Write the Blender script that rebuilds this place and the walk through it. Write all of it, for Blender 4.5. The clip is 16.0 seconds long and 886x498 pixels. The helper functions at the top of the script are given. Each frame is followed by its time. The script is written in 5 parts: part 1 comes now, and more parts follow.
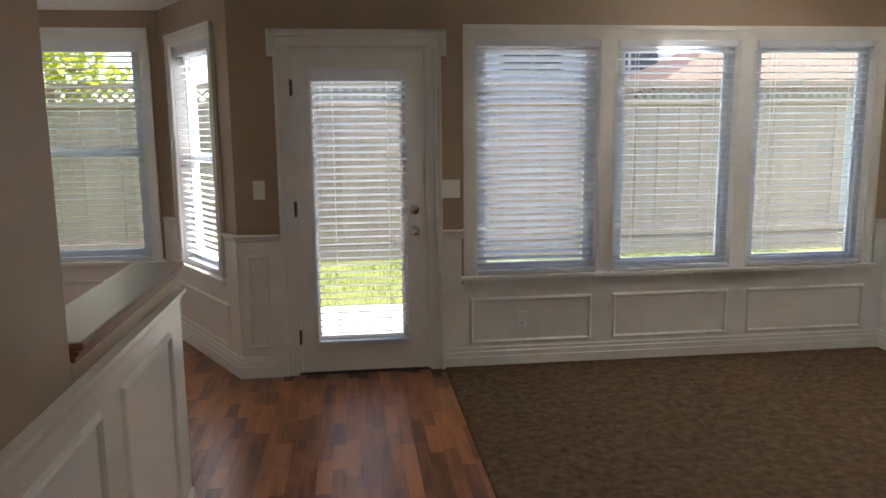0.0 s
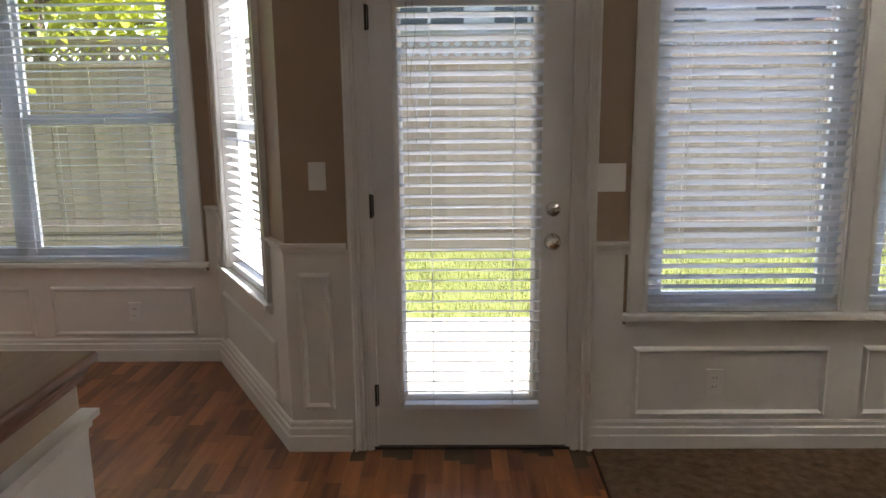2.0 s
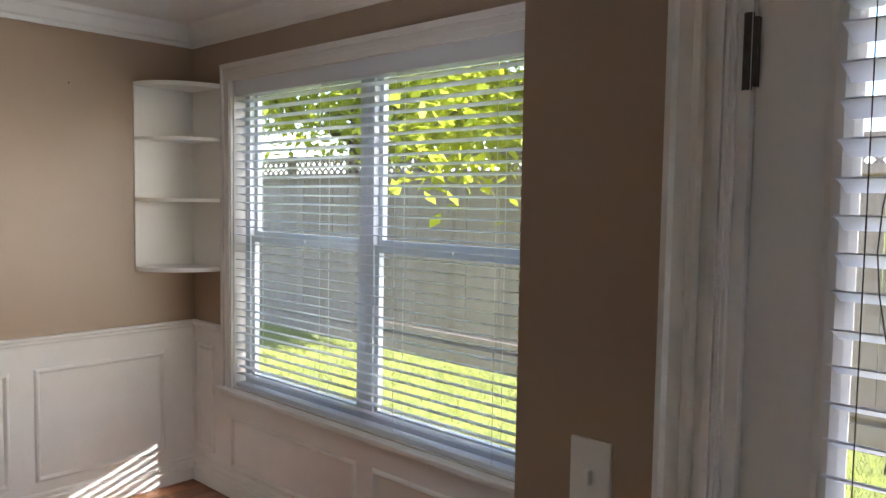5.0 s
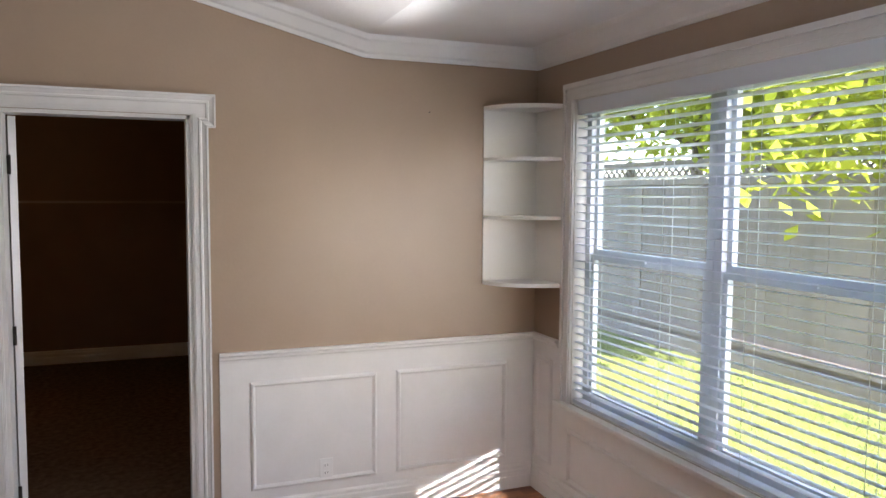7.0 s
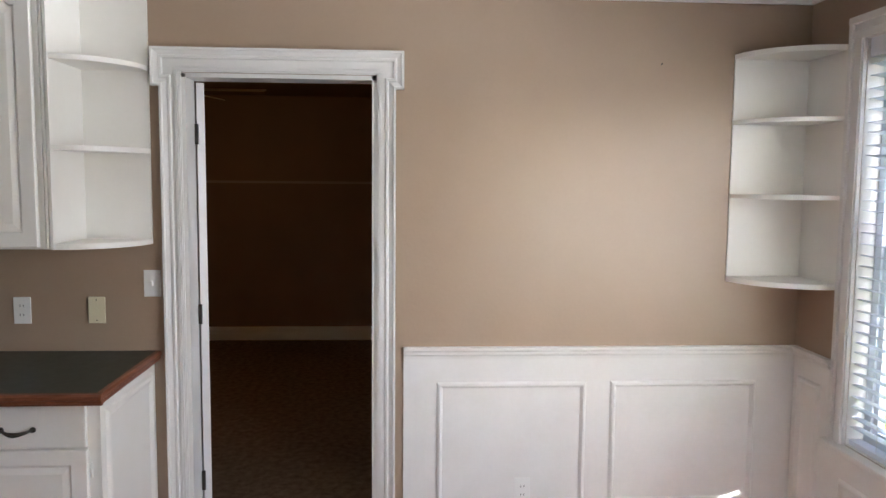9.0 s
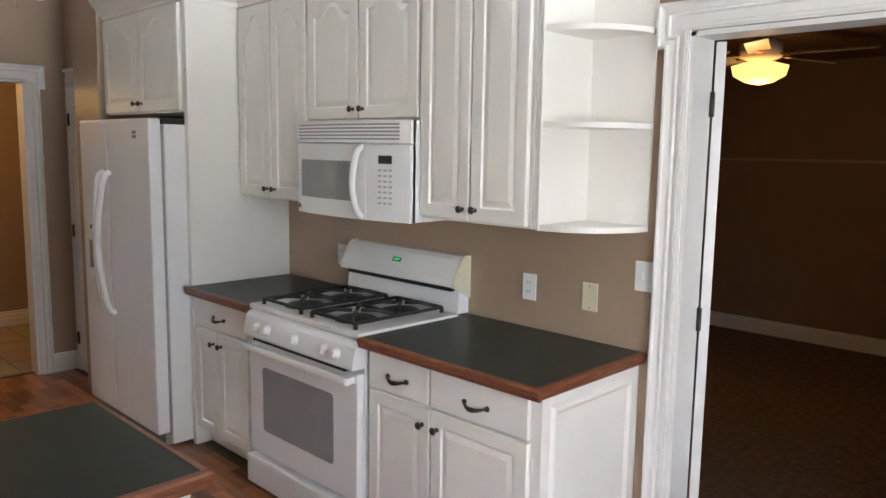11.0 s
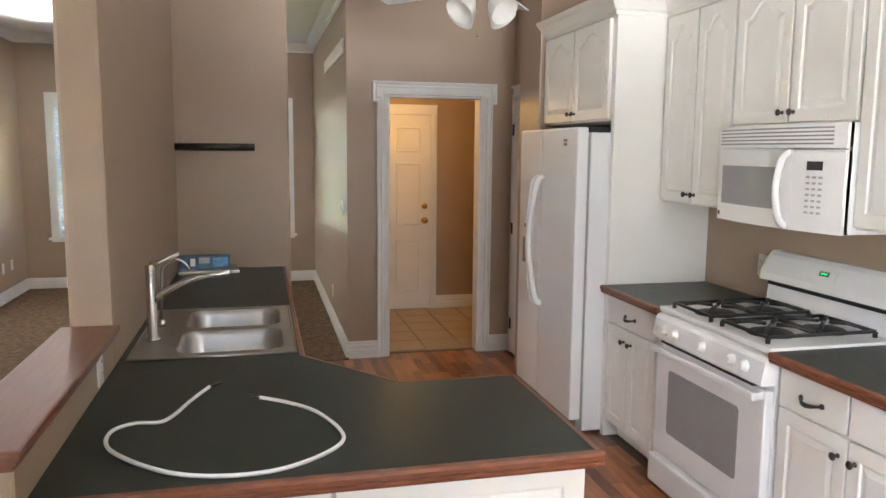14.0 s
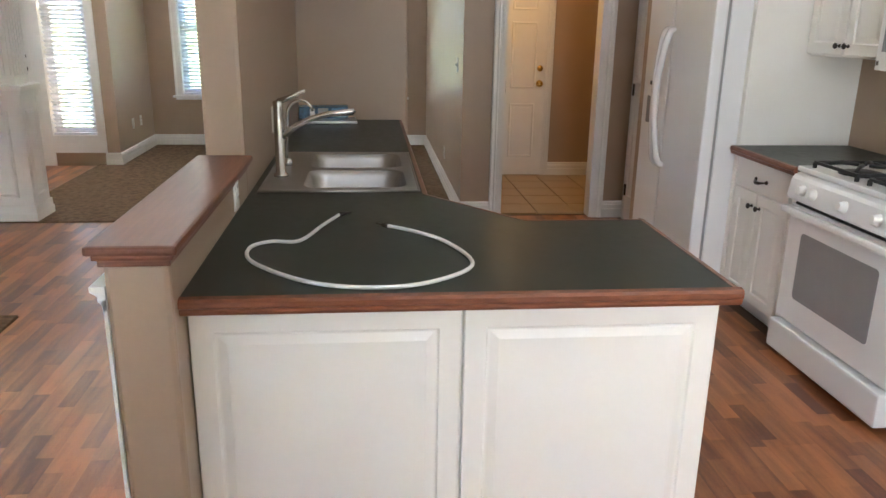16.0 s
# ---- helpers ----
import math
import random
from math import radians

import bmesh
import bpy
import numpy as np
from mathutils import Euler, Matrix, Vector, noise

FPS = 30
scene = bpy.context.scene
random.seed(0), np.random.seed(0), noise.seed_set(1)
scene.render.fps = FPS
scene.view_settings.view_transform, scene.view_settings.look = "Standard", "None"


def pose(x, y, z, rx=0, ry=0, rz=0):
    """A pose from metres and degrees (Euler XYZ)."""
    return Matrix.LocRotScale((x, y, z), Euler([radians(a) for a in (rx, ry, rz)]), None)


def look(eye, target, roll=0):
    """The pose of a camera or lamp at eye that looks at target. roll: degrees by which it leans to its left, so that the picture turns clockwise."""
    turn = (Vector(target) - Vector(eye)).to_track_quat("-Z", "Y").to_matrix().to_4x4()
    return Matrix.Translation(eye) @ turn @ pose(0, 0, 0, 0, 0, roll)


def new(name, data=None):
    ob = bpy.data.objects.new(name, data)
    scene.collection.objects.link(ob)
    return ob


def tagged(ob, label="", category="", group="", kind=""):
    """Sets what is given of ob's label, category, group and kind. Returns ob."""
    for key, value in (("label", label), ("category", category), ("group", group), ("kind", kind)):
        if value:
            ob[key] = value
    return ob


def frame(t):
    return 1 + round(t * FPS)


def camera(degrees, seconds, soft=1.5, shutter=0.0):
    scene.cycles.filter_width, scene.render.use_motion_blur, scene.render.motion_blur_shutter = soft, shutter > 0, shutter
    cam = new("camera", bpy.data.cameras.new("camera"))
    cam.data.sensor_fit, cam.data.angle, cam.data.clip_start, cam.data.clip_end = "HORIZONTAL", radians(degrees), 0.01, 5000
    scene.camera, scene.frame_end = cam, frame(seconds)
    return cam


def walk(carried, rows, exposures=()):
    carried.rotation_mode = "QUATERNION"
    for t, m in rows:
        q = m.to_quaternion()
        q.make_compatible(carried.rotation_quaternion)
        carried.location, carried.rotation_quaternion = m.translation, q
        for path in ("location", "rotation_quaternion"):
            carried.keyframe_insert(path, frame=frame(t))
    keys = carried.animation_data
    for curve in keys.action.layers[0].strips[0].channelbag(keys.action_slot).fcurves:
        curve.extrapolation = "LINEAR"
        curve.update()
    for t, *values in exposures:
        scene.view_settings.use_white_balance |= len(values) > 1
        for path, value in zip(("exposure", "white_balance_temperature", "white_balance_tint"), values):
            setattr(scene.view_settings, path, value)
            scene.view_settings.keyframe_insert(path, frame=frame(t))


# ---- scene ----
cam = camera(60.8, 16.0)
PATH = [
    (0, (0.701, 1.857, 1.575), (0.937, 3.817, 1.259), -0.6),
    (0.5, (0.698, 2.198, 1.544), (0.785, 4.152, 1.125), -0.8),
    (1, (0.686, 2.589, 1.52), (0.706, 4.537, 1.065), -0.8),
    (1.5, (0.668, 3.061, 1.535), (0.654, 5.015, 1.111), -0.8),
    (2, (0.704, 3.569, 1.518), (0.666, 5.53, 1.124), -0.6),
    (2.5, (0.732, 4.026, 1.51), (0.643, 5.989, 1.139), -0.3),
    (3, (0.748, 4.443, 1.522), (0.569, 6.404, 1.169), 0.1),
    (3.5, (0.825, 4.806, 1.52), (0.424, 6.739, 1.2), 1.0),
    (4, (0.834, 5.105, 1.526), (0.114, 6.952, 1.256), 1.1),
    (4.5, (0.779, 5.417, 1.571), (-0.284, 7.099, 1.375), 1.3),
    (5, (0.745, 5.656, 1.631), (-0.619, 7.112, 1.5), 0.9),
    (7.3, (0.665, 5.677, 1.736), (-1.219, 6.328, 1.581), 0.2),
    (7.5, (0.652, 5.69, 1.722), (-1.253, 6.281, 1.563), 0.1),
    (8, (0.576, 5.695, 1.68), (-1.362, 6.159, 1.514), 0.2),
    (8.5, (0.337, 5.835, 1.656), (-1.63, 6.152, 1.484), 0.2),
    (9, (0.082, 5.989, 1.665), (-1.906, 6.112, 1.484), 0.5),
    (9.5, (-0.259, 6.093, 1.682), (-2.247, 5.982, 1.49), 0.6),
    (10, (-0.526, 6.132, 1.669), (-2.418, 5.509, 1.493), 0.4),
    (10.2, (-0.639, 6.195, 1.692), (-2.431, 5.329, 1.495), 0.6),
    (12.3, (-0.681, 6.496, 1.658), (-1.783, 4.851, 1.381), 0.9),
    (12.5, (-0.699, 6.496, 1.658), (-1.744, 4.813, 1.385), 0.8),
    (13, (-0.695, 6.502, 1.669), (-1.559, 4.717, 1.407), 0.6),
    (13.5, (-0.676, 6.515, 1.676), (-1.337, 4.644, 1.425), 0.5),
    (14, (-0.646, 6.522, 1.681), (-1.112, 4.594, 1.422), 0.5),
    (14.5, (-0.604, 6.534, 1.676), (-0.909, 4.58, 1.378), 0.6),
    (15, (-0.582, 6.524, 1.638), (-0.781, 4.57, 1.261), 0.8),
    (15.5, (-0.576, 6.499, 1.586), (-0.737, 4.564, 1.107), 1.0),
    (16, (-0.572, 6.493, 1.538), (-0.766, 4.588, 0.961), 1.0),
]
EXPOSURES = [(0, 2.42, 6500, 10), (1, 2.55, 6600, 11), (3, 2.16, 6500, 11), (4.2, 2.18, 6300, 11), (5, 2.45, 6200, 12), (7.5, 2.8, 5900, 14), (10, 3.42, 5780, 10), (12.5, 3.95, 5880, 11), (14, 4.2, 5920, 11), (16, 4.1, 5880, 9)]
walk(cam, [(t, look(eye, target, roll)) for t, eye, target, roll in PATH], EXPOSURES)

# ---- light ----
world = bpy.data.worlds.new("sky")
scene.world = world
world.use_nodes = True
wn = world.node_tree
sky = wn.nodes.new("ShaderNodeTexSky")
sky.sky_type, sky.sun_disc = "NISHITA", False
sky.sun_elevation, sky.sun_rotation = radians(33), radians(88)
sky.air_density, sky.dust_density = 1.0, 1.5
wn.links.new(sky.outputs[0], wn.nodes["Background"].inputs[0])
wn.nodes["Background"].inputs[1].default_value = 0.15
sun = new("sun", bpy.data.lights.new("sun", "SUN"))
sun.data.energy, sun.data.angle, sun.data.color = 5.0, radians(0.35), (1.0, 0.94, 0.84)
sun.matrix_world = look((20, 6.9, 13.4), (0, 7.1, 0.5))

# daylight through the windows: lamps in the openings, thrown up at the ceilings
def sky_lamp(name, x, y, z, w, h, watts, aim, rise, cone):
    ob = new(name, bpy.data.lights.new(name, "AREA"))
    ob.data.shape, ob.data.size, ob.data.size_y = "RECTANGLE", w, h
    ob.data.energy, ob.data.spread, ob.data.color = watts, radians(cone), (1.0, 0.965, 0.91)
    ob.matrix_world = look((x, y, z), (x + aim[0], y + aim[1], z + rise))


sky_lamp("window_daylight", 3.45, 6.50, 2.0, 1.5, 0.14, 7.5, (-0.25, -1), 0.95, 50)
sky_lamp("bay_daylight", -1.83, 7.70, 1.80, 1.9, 0.14, 2.7, (0, -1), 0.45, 46)
sky_lamp("bay_daylight", -1.60, 7.69, 1.40, 1.5, 1.1, 2.0, (-0.6, -1), 0.0, 118)
sky_lamp("far_window_daylight", 1.25, -3.1, 2.1, 0.8, 0.14, 4, (-0.2, 1), 0.5, 50)
sky_lamp("entry_daylight", 2.9, -1.72, 2.5, 1.2, 0.14, 2.2, (-0.3, 1), 0.95, 50)

# ---- materials ----
def nodes_of(name):
    m = bpy.data.materials.new(name)
    m.use_nodes = True
    return m, m.node_tree, m.node_tree.nodes["Principled BSDF"]


def surface(name, a, b, rough=0.5, metal=0.0, scale=8.0, bump=0.0, fine=120.0, random_piece=0.0, spec=0.5, rough2=None, stretch=(1, 1, 1)):
    """Two colours mixed by broad and fine noise, with fine relief; pieces may differ by Object Info's Random."""
    m, nt, p = nodes_of(name)
    tc = nt.nodes.new("ShaderNodeTexCoord")
    mp = nt.nodes.new("ShaderNodeMapping")
    mp.inputs["Scale"].default_value = stretch
    nt.links.new(tc.outputs["Object"], mp.inputs[0])
    n1 = nt.nodes.new("ShaderNodeTexNoise")
    n1.inputs["Scale"].default_value, n1.inputs["Detail"].default_value = scale, 6
    n2 = nt.nodes.new("ShaderNodeTexNoise")
    n2.inputs["Scale"].default_value, n2.inputs["Detail"].default_value = fine, 3
    nt.links.new(mp.outputs[0], n1.inputs["Vector"])
    nt.links.new(mp.outputs[0], n2.inputs["Vector"])
    add = nt.nodes.new("ShaderNodeMath")
    add.operation = "MULTIPLY_ADD"
    add.inputs[1].default_value = 0.35
    nt.links.new(n2.outputs[0], add.inputs[0])
    nt.links.new(n1.outputs[0], add.inputs[2])
    last = add.outputs[0]
    if random_piece:
        oi = nt.nodes.new("ShaderNodeObjectInfo")
        ad = nt.nodes.new("ShaderNodeMath")
        ad.operation = "MULTIPLY_ADD"
        ad.inputs[1].default_value = random_piece
        nt.links.new(oi.outputs["Random"], ad.inputs[0])
        nt.links.new(last, ad.inputs[2])
        sb = nt.nodes.new("ShaderNodeMath")
        sb.operation = "SUBTRACT"
        sb.inputs[1].default_value = random_piece / 2
        nt.links.new(ad.outputs[0], sb.inputs[0])
        last = sb.outputs[0]
    ramp = nt.nodes.new("ShaderNodeValToRGB")
    ramp.color_ramp.elements[0].position, ramp.color_ramp.elements[1].position = 0.4, 0.95
    ramp.color_ramp.elements[0].color, ramp.color_ramp.elements[1].color = (*a, 1), (*b, 1)
    nt.links.new(last, ramp.inputs[0])
    nt.links.new(ramp.outputs[0], p.inputs["Base Color"])
    p.inputs["Roughness"].default_value, p.inputs["Metallic"].default_value = rough, metal
    p.inputs["Specular IOR Level"].default_value = spec
    if rough2 is not None:
        mr = nt.nodes.new("ShaderNodeMapRange")
        mr.inputs["To Min"].default_value, mr.inputs["To Max"].default_value = rough, rough2
        nt.links.new(n1.outputs[0], mr.inputs["Value"])
        nt.links.new(mr.outputs[0], p.inputs["Roughness"])
    if bump:
        bp = nt.nodes.new("ShaderNodeBump")
        bp.inputs["Strength"].default_value, bp.inputs["Distance"].default_value = min(1.0, bump), 0.004
        nt.links.new(n2.outputs[0], bp.inputs["Height"])
        nt.links.new(bp.outputs[0], p.inputs["Normal"])
    return m


WALL = surface("beige_wall_paint", (0.36, 0.265, 0.187), (0.39, 0.29, 0.206), 0.31, scale=3, bump=0.14, fine=60, rough2=0.44)
# brown kept dark so the unlit room's dimness sits in the colour
WALL_DARK = surface("dimmed_brown_wall", (0.20, 0.12, 0.07), (0.23, 0.14, 0.08), 0.6, scale=3, bump=0.1)
WHITE = surface("white_trim_paint", (0.74, 0.73, 0.70), (0.80, 0.79, 0.77), 0.3, scale=5, bump=0.03, fine=60)
CABINET = surface("white_cabinet_paint", (0.82, 0.80, 0.745), (0.86, 0.84, 0.795), 0.35, scale=4, bump=0.03, fine=70)
CEILING = surface("white_ceiling", (0.72, 0.70, 0.67), (0.78, 0.76, 0.73), 0.8, scale=4, bump=0.4, fine=60)
VINYL = surface("white_vinyl", (0.66, 0.70, 0.74), (0.72, 0.76, 0.80), 0.35, scale=6)
APPLIANCE = surface("white_enamel", (0.84, 0.84, 0.84), (0.87, 0.87, 0.87), 0.18, scale=3)
FRIDGE = surface("white_textured_enamel", (0.78, 0.78, 0.79), (0.82, 0.82, 0.83), 0.35, scale=3, bump=0.25, fine=350)
YELLOWED = surface("yellowed_plastic", (0.70, 0.66, 0.45), (0.78, 0.75, 0.6), 0.4, scale=9)
CREAM = surface("cream_plastic", (0.72, 0.66, 0.47), (0.75, 0.69, 0.5), 0.35)
PLASTIC = surface("white_plastic", (0.78, 0.78, 0.76), (0.82, 0.82, 0.8), 0.3)
GREYGLASS = surface("grey_oven_glass", (0.30, 0.30, 0.31), (0.33, 0.33, 0.34), 0.12)
BLACK = surface("black_iron", (0.012, 0.012, 0.012), (0.03, 0.03, 0.03), 0.5, scale=20, bump=0.2)
DARK = surface("black_gap", (0.01, 0.01, 0.01), (0.015, 0.015, 0.015), 0.6)
BRONZE = surface("dark_bronze", (0.045, 0.04, 0.035), (0.09, 0.08, 0.07), 0.35, 0.8, scale=30)
CHROME = surface("brushed_nickel", (0.55, 0.53, 0.5), (0.66, 0.64, 0.6), 0.25, 1.0, scale=10)
STEEL = surface("brushed_steel", (0.38, 0.375, 0.365), (0.52, 0.515, 0.50), 0.28, 1.0, scale=4, bump=0.08, fine=200, stretch=(1, 12, 1))
BRASS = surface("polished_brass", (0.65, 0.45, 0.14), (0.75, 0.55, 0.2), 0.2, 1.0)
COUNTER = surface("dark_green_laminate", (0.016, 0.021, 0.016), (0.036, 0.044, 0.036), 0.26, scale=30, fine=300, rough2=0.42, spec=0.2)
EDGE = surface("cherry_wood_edge", (0.12, 0.036, 0.016), (0.25, 0.088, 0.04), 0.35, scale=6, fine=60, bump=0.1, stretch=(3, 3, 20))
CAPWOOD = surface("varnished_cherry_cap", (0.14, 0.048, 0.023), (0.20, 0.075, 0.038), 0.36, scale=5, fine=50, stretch=(14, 1.2, 14))
PLANK = surface("cherry_floor_plank", (0.125, 0.036, 0.013), (0.44, 0.17, 0.06), 0.27, scale=2.2, fine=45, bump=0.05, random_piece=0.5, rough2=0.42, spec=0.5, stretch=(9, 1, 9))
CARPET = surface("brown_carpet", (0.07, 0.043, 0.024), (0.20, 0.135, 0.085), 0.95, scale=22, fine=150, bump=1.0, spec=0.1)
TILE = surface("beige_floor_tile", (0.36, 0.26, 0.14), (0.45, 0.34, 0.2), 0.35, scale=5, random_piece=0.2)
GROUT = surface("brown_grout", (0.10, 0.075, 0.05), (0.14, 0.105, 0.07), 0.9)
GRASS = surface("grass_blades", (0.09, 0.12, 0.015), (0.25, 0.28, 0.05), 0.7, scale=2.5, fine=40)
SOIL = surface("lawn_ground", (0.10, 0.12, 0.025), (0.20, 0.23, 0.06), 0.95, scale=3, fine=60, bump=1)
CONCRETE = surface("pale_concrete", (0.42, 0.40, 0.37), (0.55, 0.53, 0.5), 0.85, scale=3, fine=80, bump=0.5)
FENCE = surface("weathered_cedar", (0.21, 0.178, 0.155), (0.33, 0.28, 0.25), 0.8, scale=4, fine=40, bump=0.4, random_piece=0.3, stretch=(8, 8, 0.8))
SIDING = surface("grey_siding", (0.34, 0.36, 0.40), (0.38, 0.40, 0.44), 0.7, scale=3)
BRICK = surface("red_brown_roof", (0.16, 0.08, 0.06), (0.24, 0.13, 0.10), 0.9, scale=9, fine=60, bump=0.4)
LEAFM = surface("yellow_green_leaf", (0.10, 0.19, 0.015), (0.36, 0.42, 0.05), 0.5, scale=2.0, fine=9)
BARK = surface("grey_bark", (0.09, 0.07, 0.05), (0.16, 0.13, 0.1), 0.9, scale=12, bump=0.8)
FAR_PANE = surface("far_window_pane", (0.05, 0.06, 0.075), (0.07, 0.085, 0.10), 0.6, spec=0.1)
KEYGREY = surface("grey_key_print", (0.38, 0.38, 0.39), (0.46, 0.46, 0.47), 0.4)
CORD = surface("white_braided_hose", (0.74, 0.74, 0.72), (0.8, 0.8, 0.78), 0.45, scale=60, bump=0.5, fine=300)
BOXBLUE = surface("printed_blue_box", (0.01, 0.016, 0.035), (0.09, 0.24, 0.42), 0.3, scale=30)


def plank_by_island():
    m = PLANK.copy()
    m.name = "cherry_floor_planks"
    nt = m.node_tree
    geo = nt.nodes.new("ShaderNodeNewGeometry")
    for n in nt.nodes:
        if n.bl_idname == "ShaderNodeObjectInfo":
            for l in list(n.outputs["Random"].links):
                nt.links.new(geo.outputs["Random Per Island"], l.to_socket)
    return m


PLANK.node_tree.nodes["Principled BSDF"].inputs["Coat Weight"].default_value = 0.3
PLANK.node_tree.nodes["Principled BSDF"].inputs["Coat Roughness"].default_value = 0.22
PLANK_REST = plank_by_island()


def translucent(name, colour, mix):
    m, nt, p = nodes_of(name)
    p.inputs["Base Color"].default_value, p.inputs["Roughness"].default_value = (*colour, 1), 0.4
    tr = nt.nodes.new("ShaderNodeBsdfTranslucent")
    tr.inputs[0].default_value = (*colour, 1)
    mx = nt.nodes.new("ShaderNodeMixShader")
    mx.inputs[0].default_value = mix
    nt.links.new(p.outputs[0], mx.inputs[1])
    nt.links.new(tr.outputs[0], mx.inputs[2])
    nt.links.new(mx.outputs[0], nt.nodes["Material Output"].inputs[0])
    return m


SLAT = translucent("white_blind_slat", (0.80, 0.83, 0.89), 0.22)
LEAF = translucent("backlit_yellow_green_leaf", (0.40, 0.45, 0.05), 0.5)
SHADE = translucent("frosted_glass_shade", (0.85, 0.84, 0.8), 0.4)


def glass(name):
    m, nt, p = nodes_of(name)
    tr = nt.nodes.new("ShaderNodeBsdfTransparent")
    gl = nt.nodes.new("ShaderNodeBsdfGlossy")
    gl.inputs["Roughness"].default_value = 0.02
    mx = nt.nodes.new("ShaderNodeMixShader")
    mx.inputs[0].default_value = 0.04
    nt.links.new(tr.outputs[0], mx.inputs[1])
    nt.links.new(gl.outputs[0], mx.inputs[2])
    nt.links.new(mx.outputs[0], nt.nodes["Material Output"].inputs[0])
    return m


GLASS = glass("window_glass")


def glow(name, colour, strength):
    m, nt, p = nodes_of(name)
    p.inputs["Emission Color"].default_value, p.inputs["Emission Strength"].default_value = (*colour, 1), strength
    p.inputs["Base Color"].default_value = (*colour, 1)
    return m


# ---- mesh helpers ----
def box(bm, x0, y0, z0, x1, y1, z1, m=None, bevel=0.0):
    x0, x1, y0, y1, z0, z1 = min(x0, x1), max(x0, x1), min(y0, y1), max(y0, y1), min(z0, z1), max(z0, z1)
    v = [bm.verts.new((x, y, z)) for x in (x0, x1) for y in (y0, y1) for z in (z0, z1)]
    fs = [bm.faces.new([v[i] for i in q]) for q in ((0, 1, 3, 2), (4, 6, 7, 5), (0, 4, 5, 1), (2, 3, 7, 6), (0, 2, 6, 4), (1, 5, 7, 3))]
    if bevel:
        es = list({e for f in fs for e in f.edges})
        r = bmesh.ops.bevel(bm, geom=es, offset=bevel, segments=2, profile=0.6, affect="EDGES")
        v = list({w for f in r["faces"] for w in f.verts} | {w for w in v if w.is_valid})
    if m is not None:
        bmesh.ops.transform(bm, matrix=m, verts=v)
    return bm


def tube(bm, points, radius, sides=10, caps=True):
    """A round bar along points; radius: one number or one per point."""
    pts = [Vector(p) for p in points]
    rr = radius if isinstance(radius, (list, tuple)) else [radius] * len(pts)
    rings, up = [], None
    for i, p in enumerate(pts):
        d = (pts[min(i + 1, len(pts) - 1)] - pts[max(i - 1, 0)]).normalized()
        if up is None:
            up = d.orthogonal().normalized()
        side = d.cross(up).normalized() if d.cross(up).length > 1e-5 else d.orthogonal().normalized()
        up = side.cross(d).normalized()
        rings.append([bm.verts.new(p + rr[i] * (math.cos(a) * up + math.sin(a) * side)) for a in [2 * math.pi * k / sides for k in range(sides)]])
    for a, b in zip(rings, rings[1:]):
        for k in range(sides):
            f = bm.faces.new((a[k], a[(k + 1) % sides], b[(k + 1) % sides], b[k]))
            f.smooth = True
    if caps:
        bm.faces.new(rings[0])
        bm.faces.new(rings[-1][::-1])
    return bm


def prism(bm, outline, z0, z1):
    """An upright solid on a plan outline of (x, y)."""
    a = [bm.verts.new((x, y, z0)) for x, y in outline]
    b = [bm.verts.new((x, y, z1)) for x, y in outline]
    bm.faces.new(a[::-1])
    bm.faces.new(b)
    for k in range(len(a)):
        bm.faces.new((a[k], a[(k + 1) % len(a)], b[(k + 1) % len(a)], b[k]))
    return bm


def sweep(bm, profile, s0, s1, cut0=0.0, cut1=0.0):
    """A moulding: a profile of (out, up) run along local x from s0 to s1; cut: mitre slope at each end."""
    a = [bm.verts.new((s0 + cut0 * o, o, u)) for o, u in profile]
    b = [bm.verts.new((s1 - cut1 * o, o, u)) for o, u in profile]
    bm.faces.new(a)
    bm.faces.new(b[::-1])
    for k in range(len(a)):
        bm.faces.new((a[k], b[k], b[(k + 1) % len(a)], a[(k + 1) % len(a)]))
    return bm


def finish(name, bm, material, m=None):
    bmesh.ops.recalc_face_normals(bm, faces=bm.faces)
    me = bpy.data.meshes.new(name)
    bm.to_mesh(me)
    bm.free()
    me.materials.append(material)
    ob = new(name, me)
    if m is not None:
        ob.matrix_world = m
    return ob


def part(name, bm, material, parent, label=""):
    """One mesh under a thing or part, in that thing's own axes."""
    ob = finish(name, bm, material)
    ob.parent = parent
    return tagged(ob, label) if label else ob


def thing(name, m, label, category, group=""):
    ob = new(name)
    ob.matrix_world = m
    ob.empty_display_size = 0.1
    return tagged(ob, label, category, group)


def fixed(name, bm, material, label, category, m=None):
    return tagged(finish(name, bm, material, m), label, category, kind="structure")


def fixed_root(name, m, label, category):
    return tagged(thing(name, m, label, category), kind="structure")


def side(p0, p1):
    """Axes of a wall face: x from p0 to p1, y into the room on its left, z up."""
    d = Vector((p1[0] - p0[0], p1[1] - p0[1], 0)).normalized()
    m = Matrix(((d.x, -d.y, 0, p0[0]), (d.y, d.x, 0, p0[1]), (0, 0, 1, 0), (0, 0, 0, 1)))
    return m, math.hypot(p1[0] - p0[0], p1[1] - p0[1])


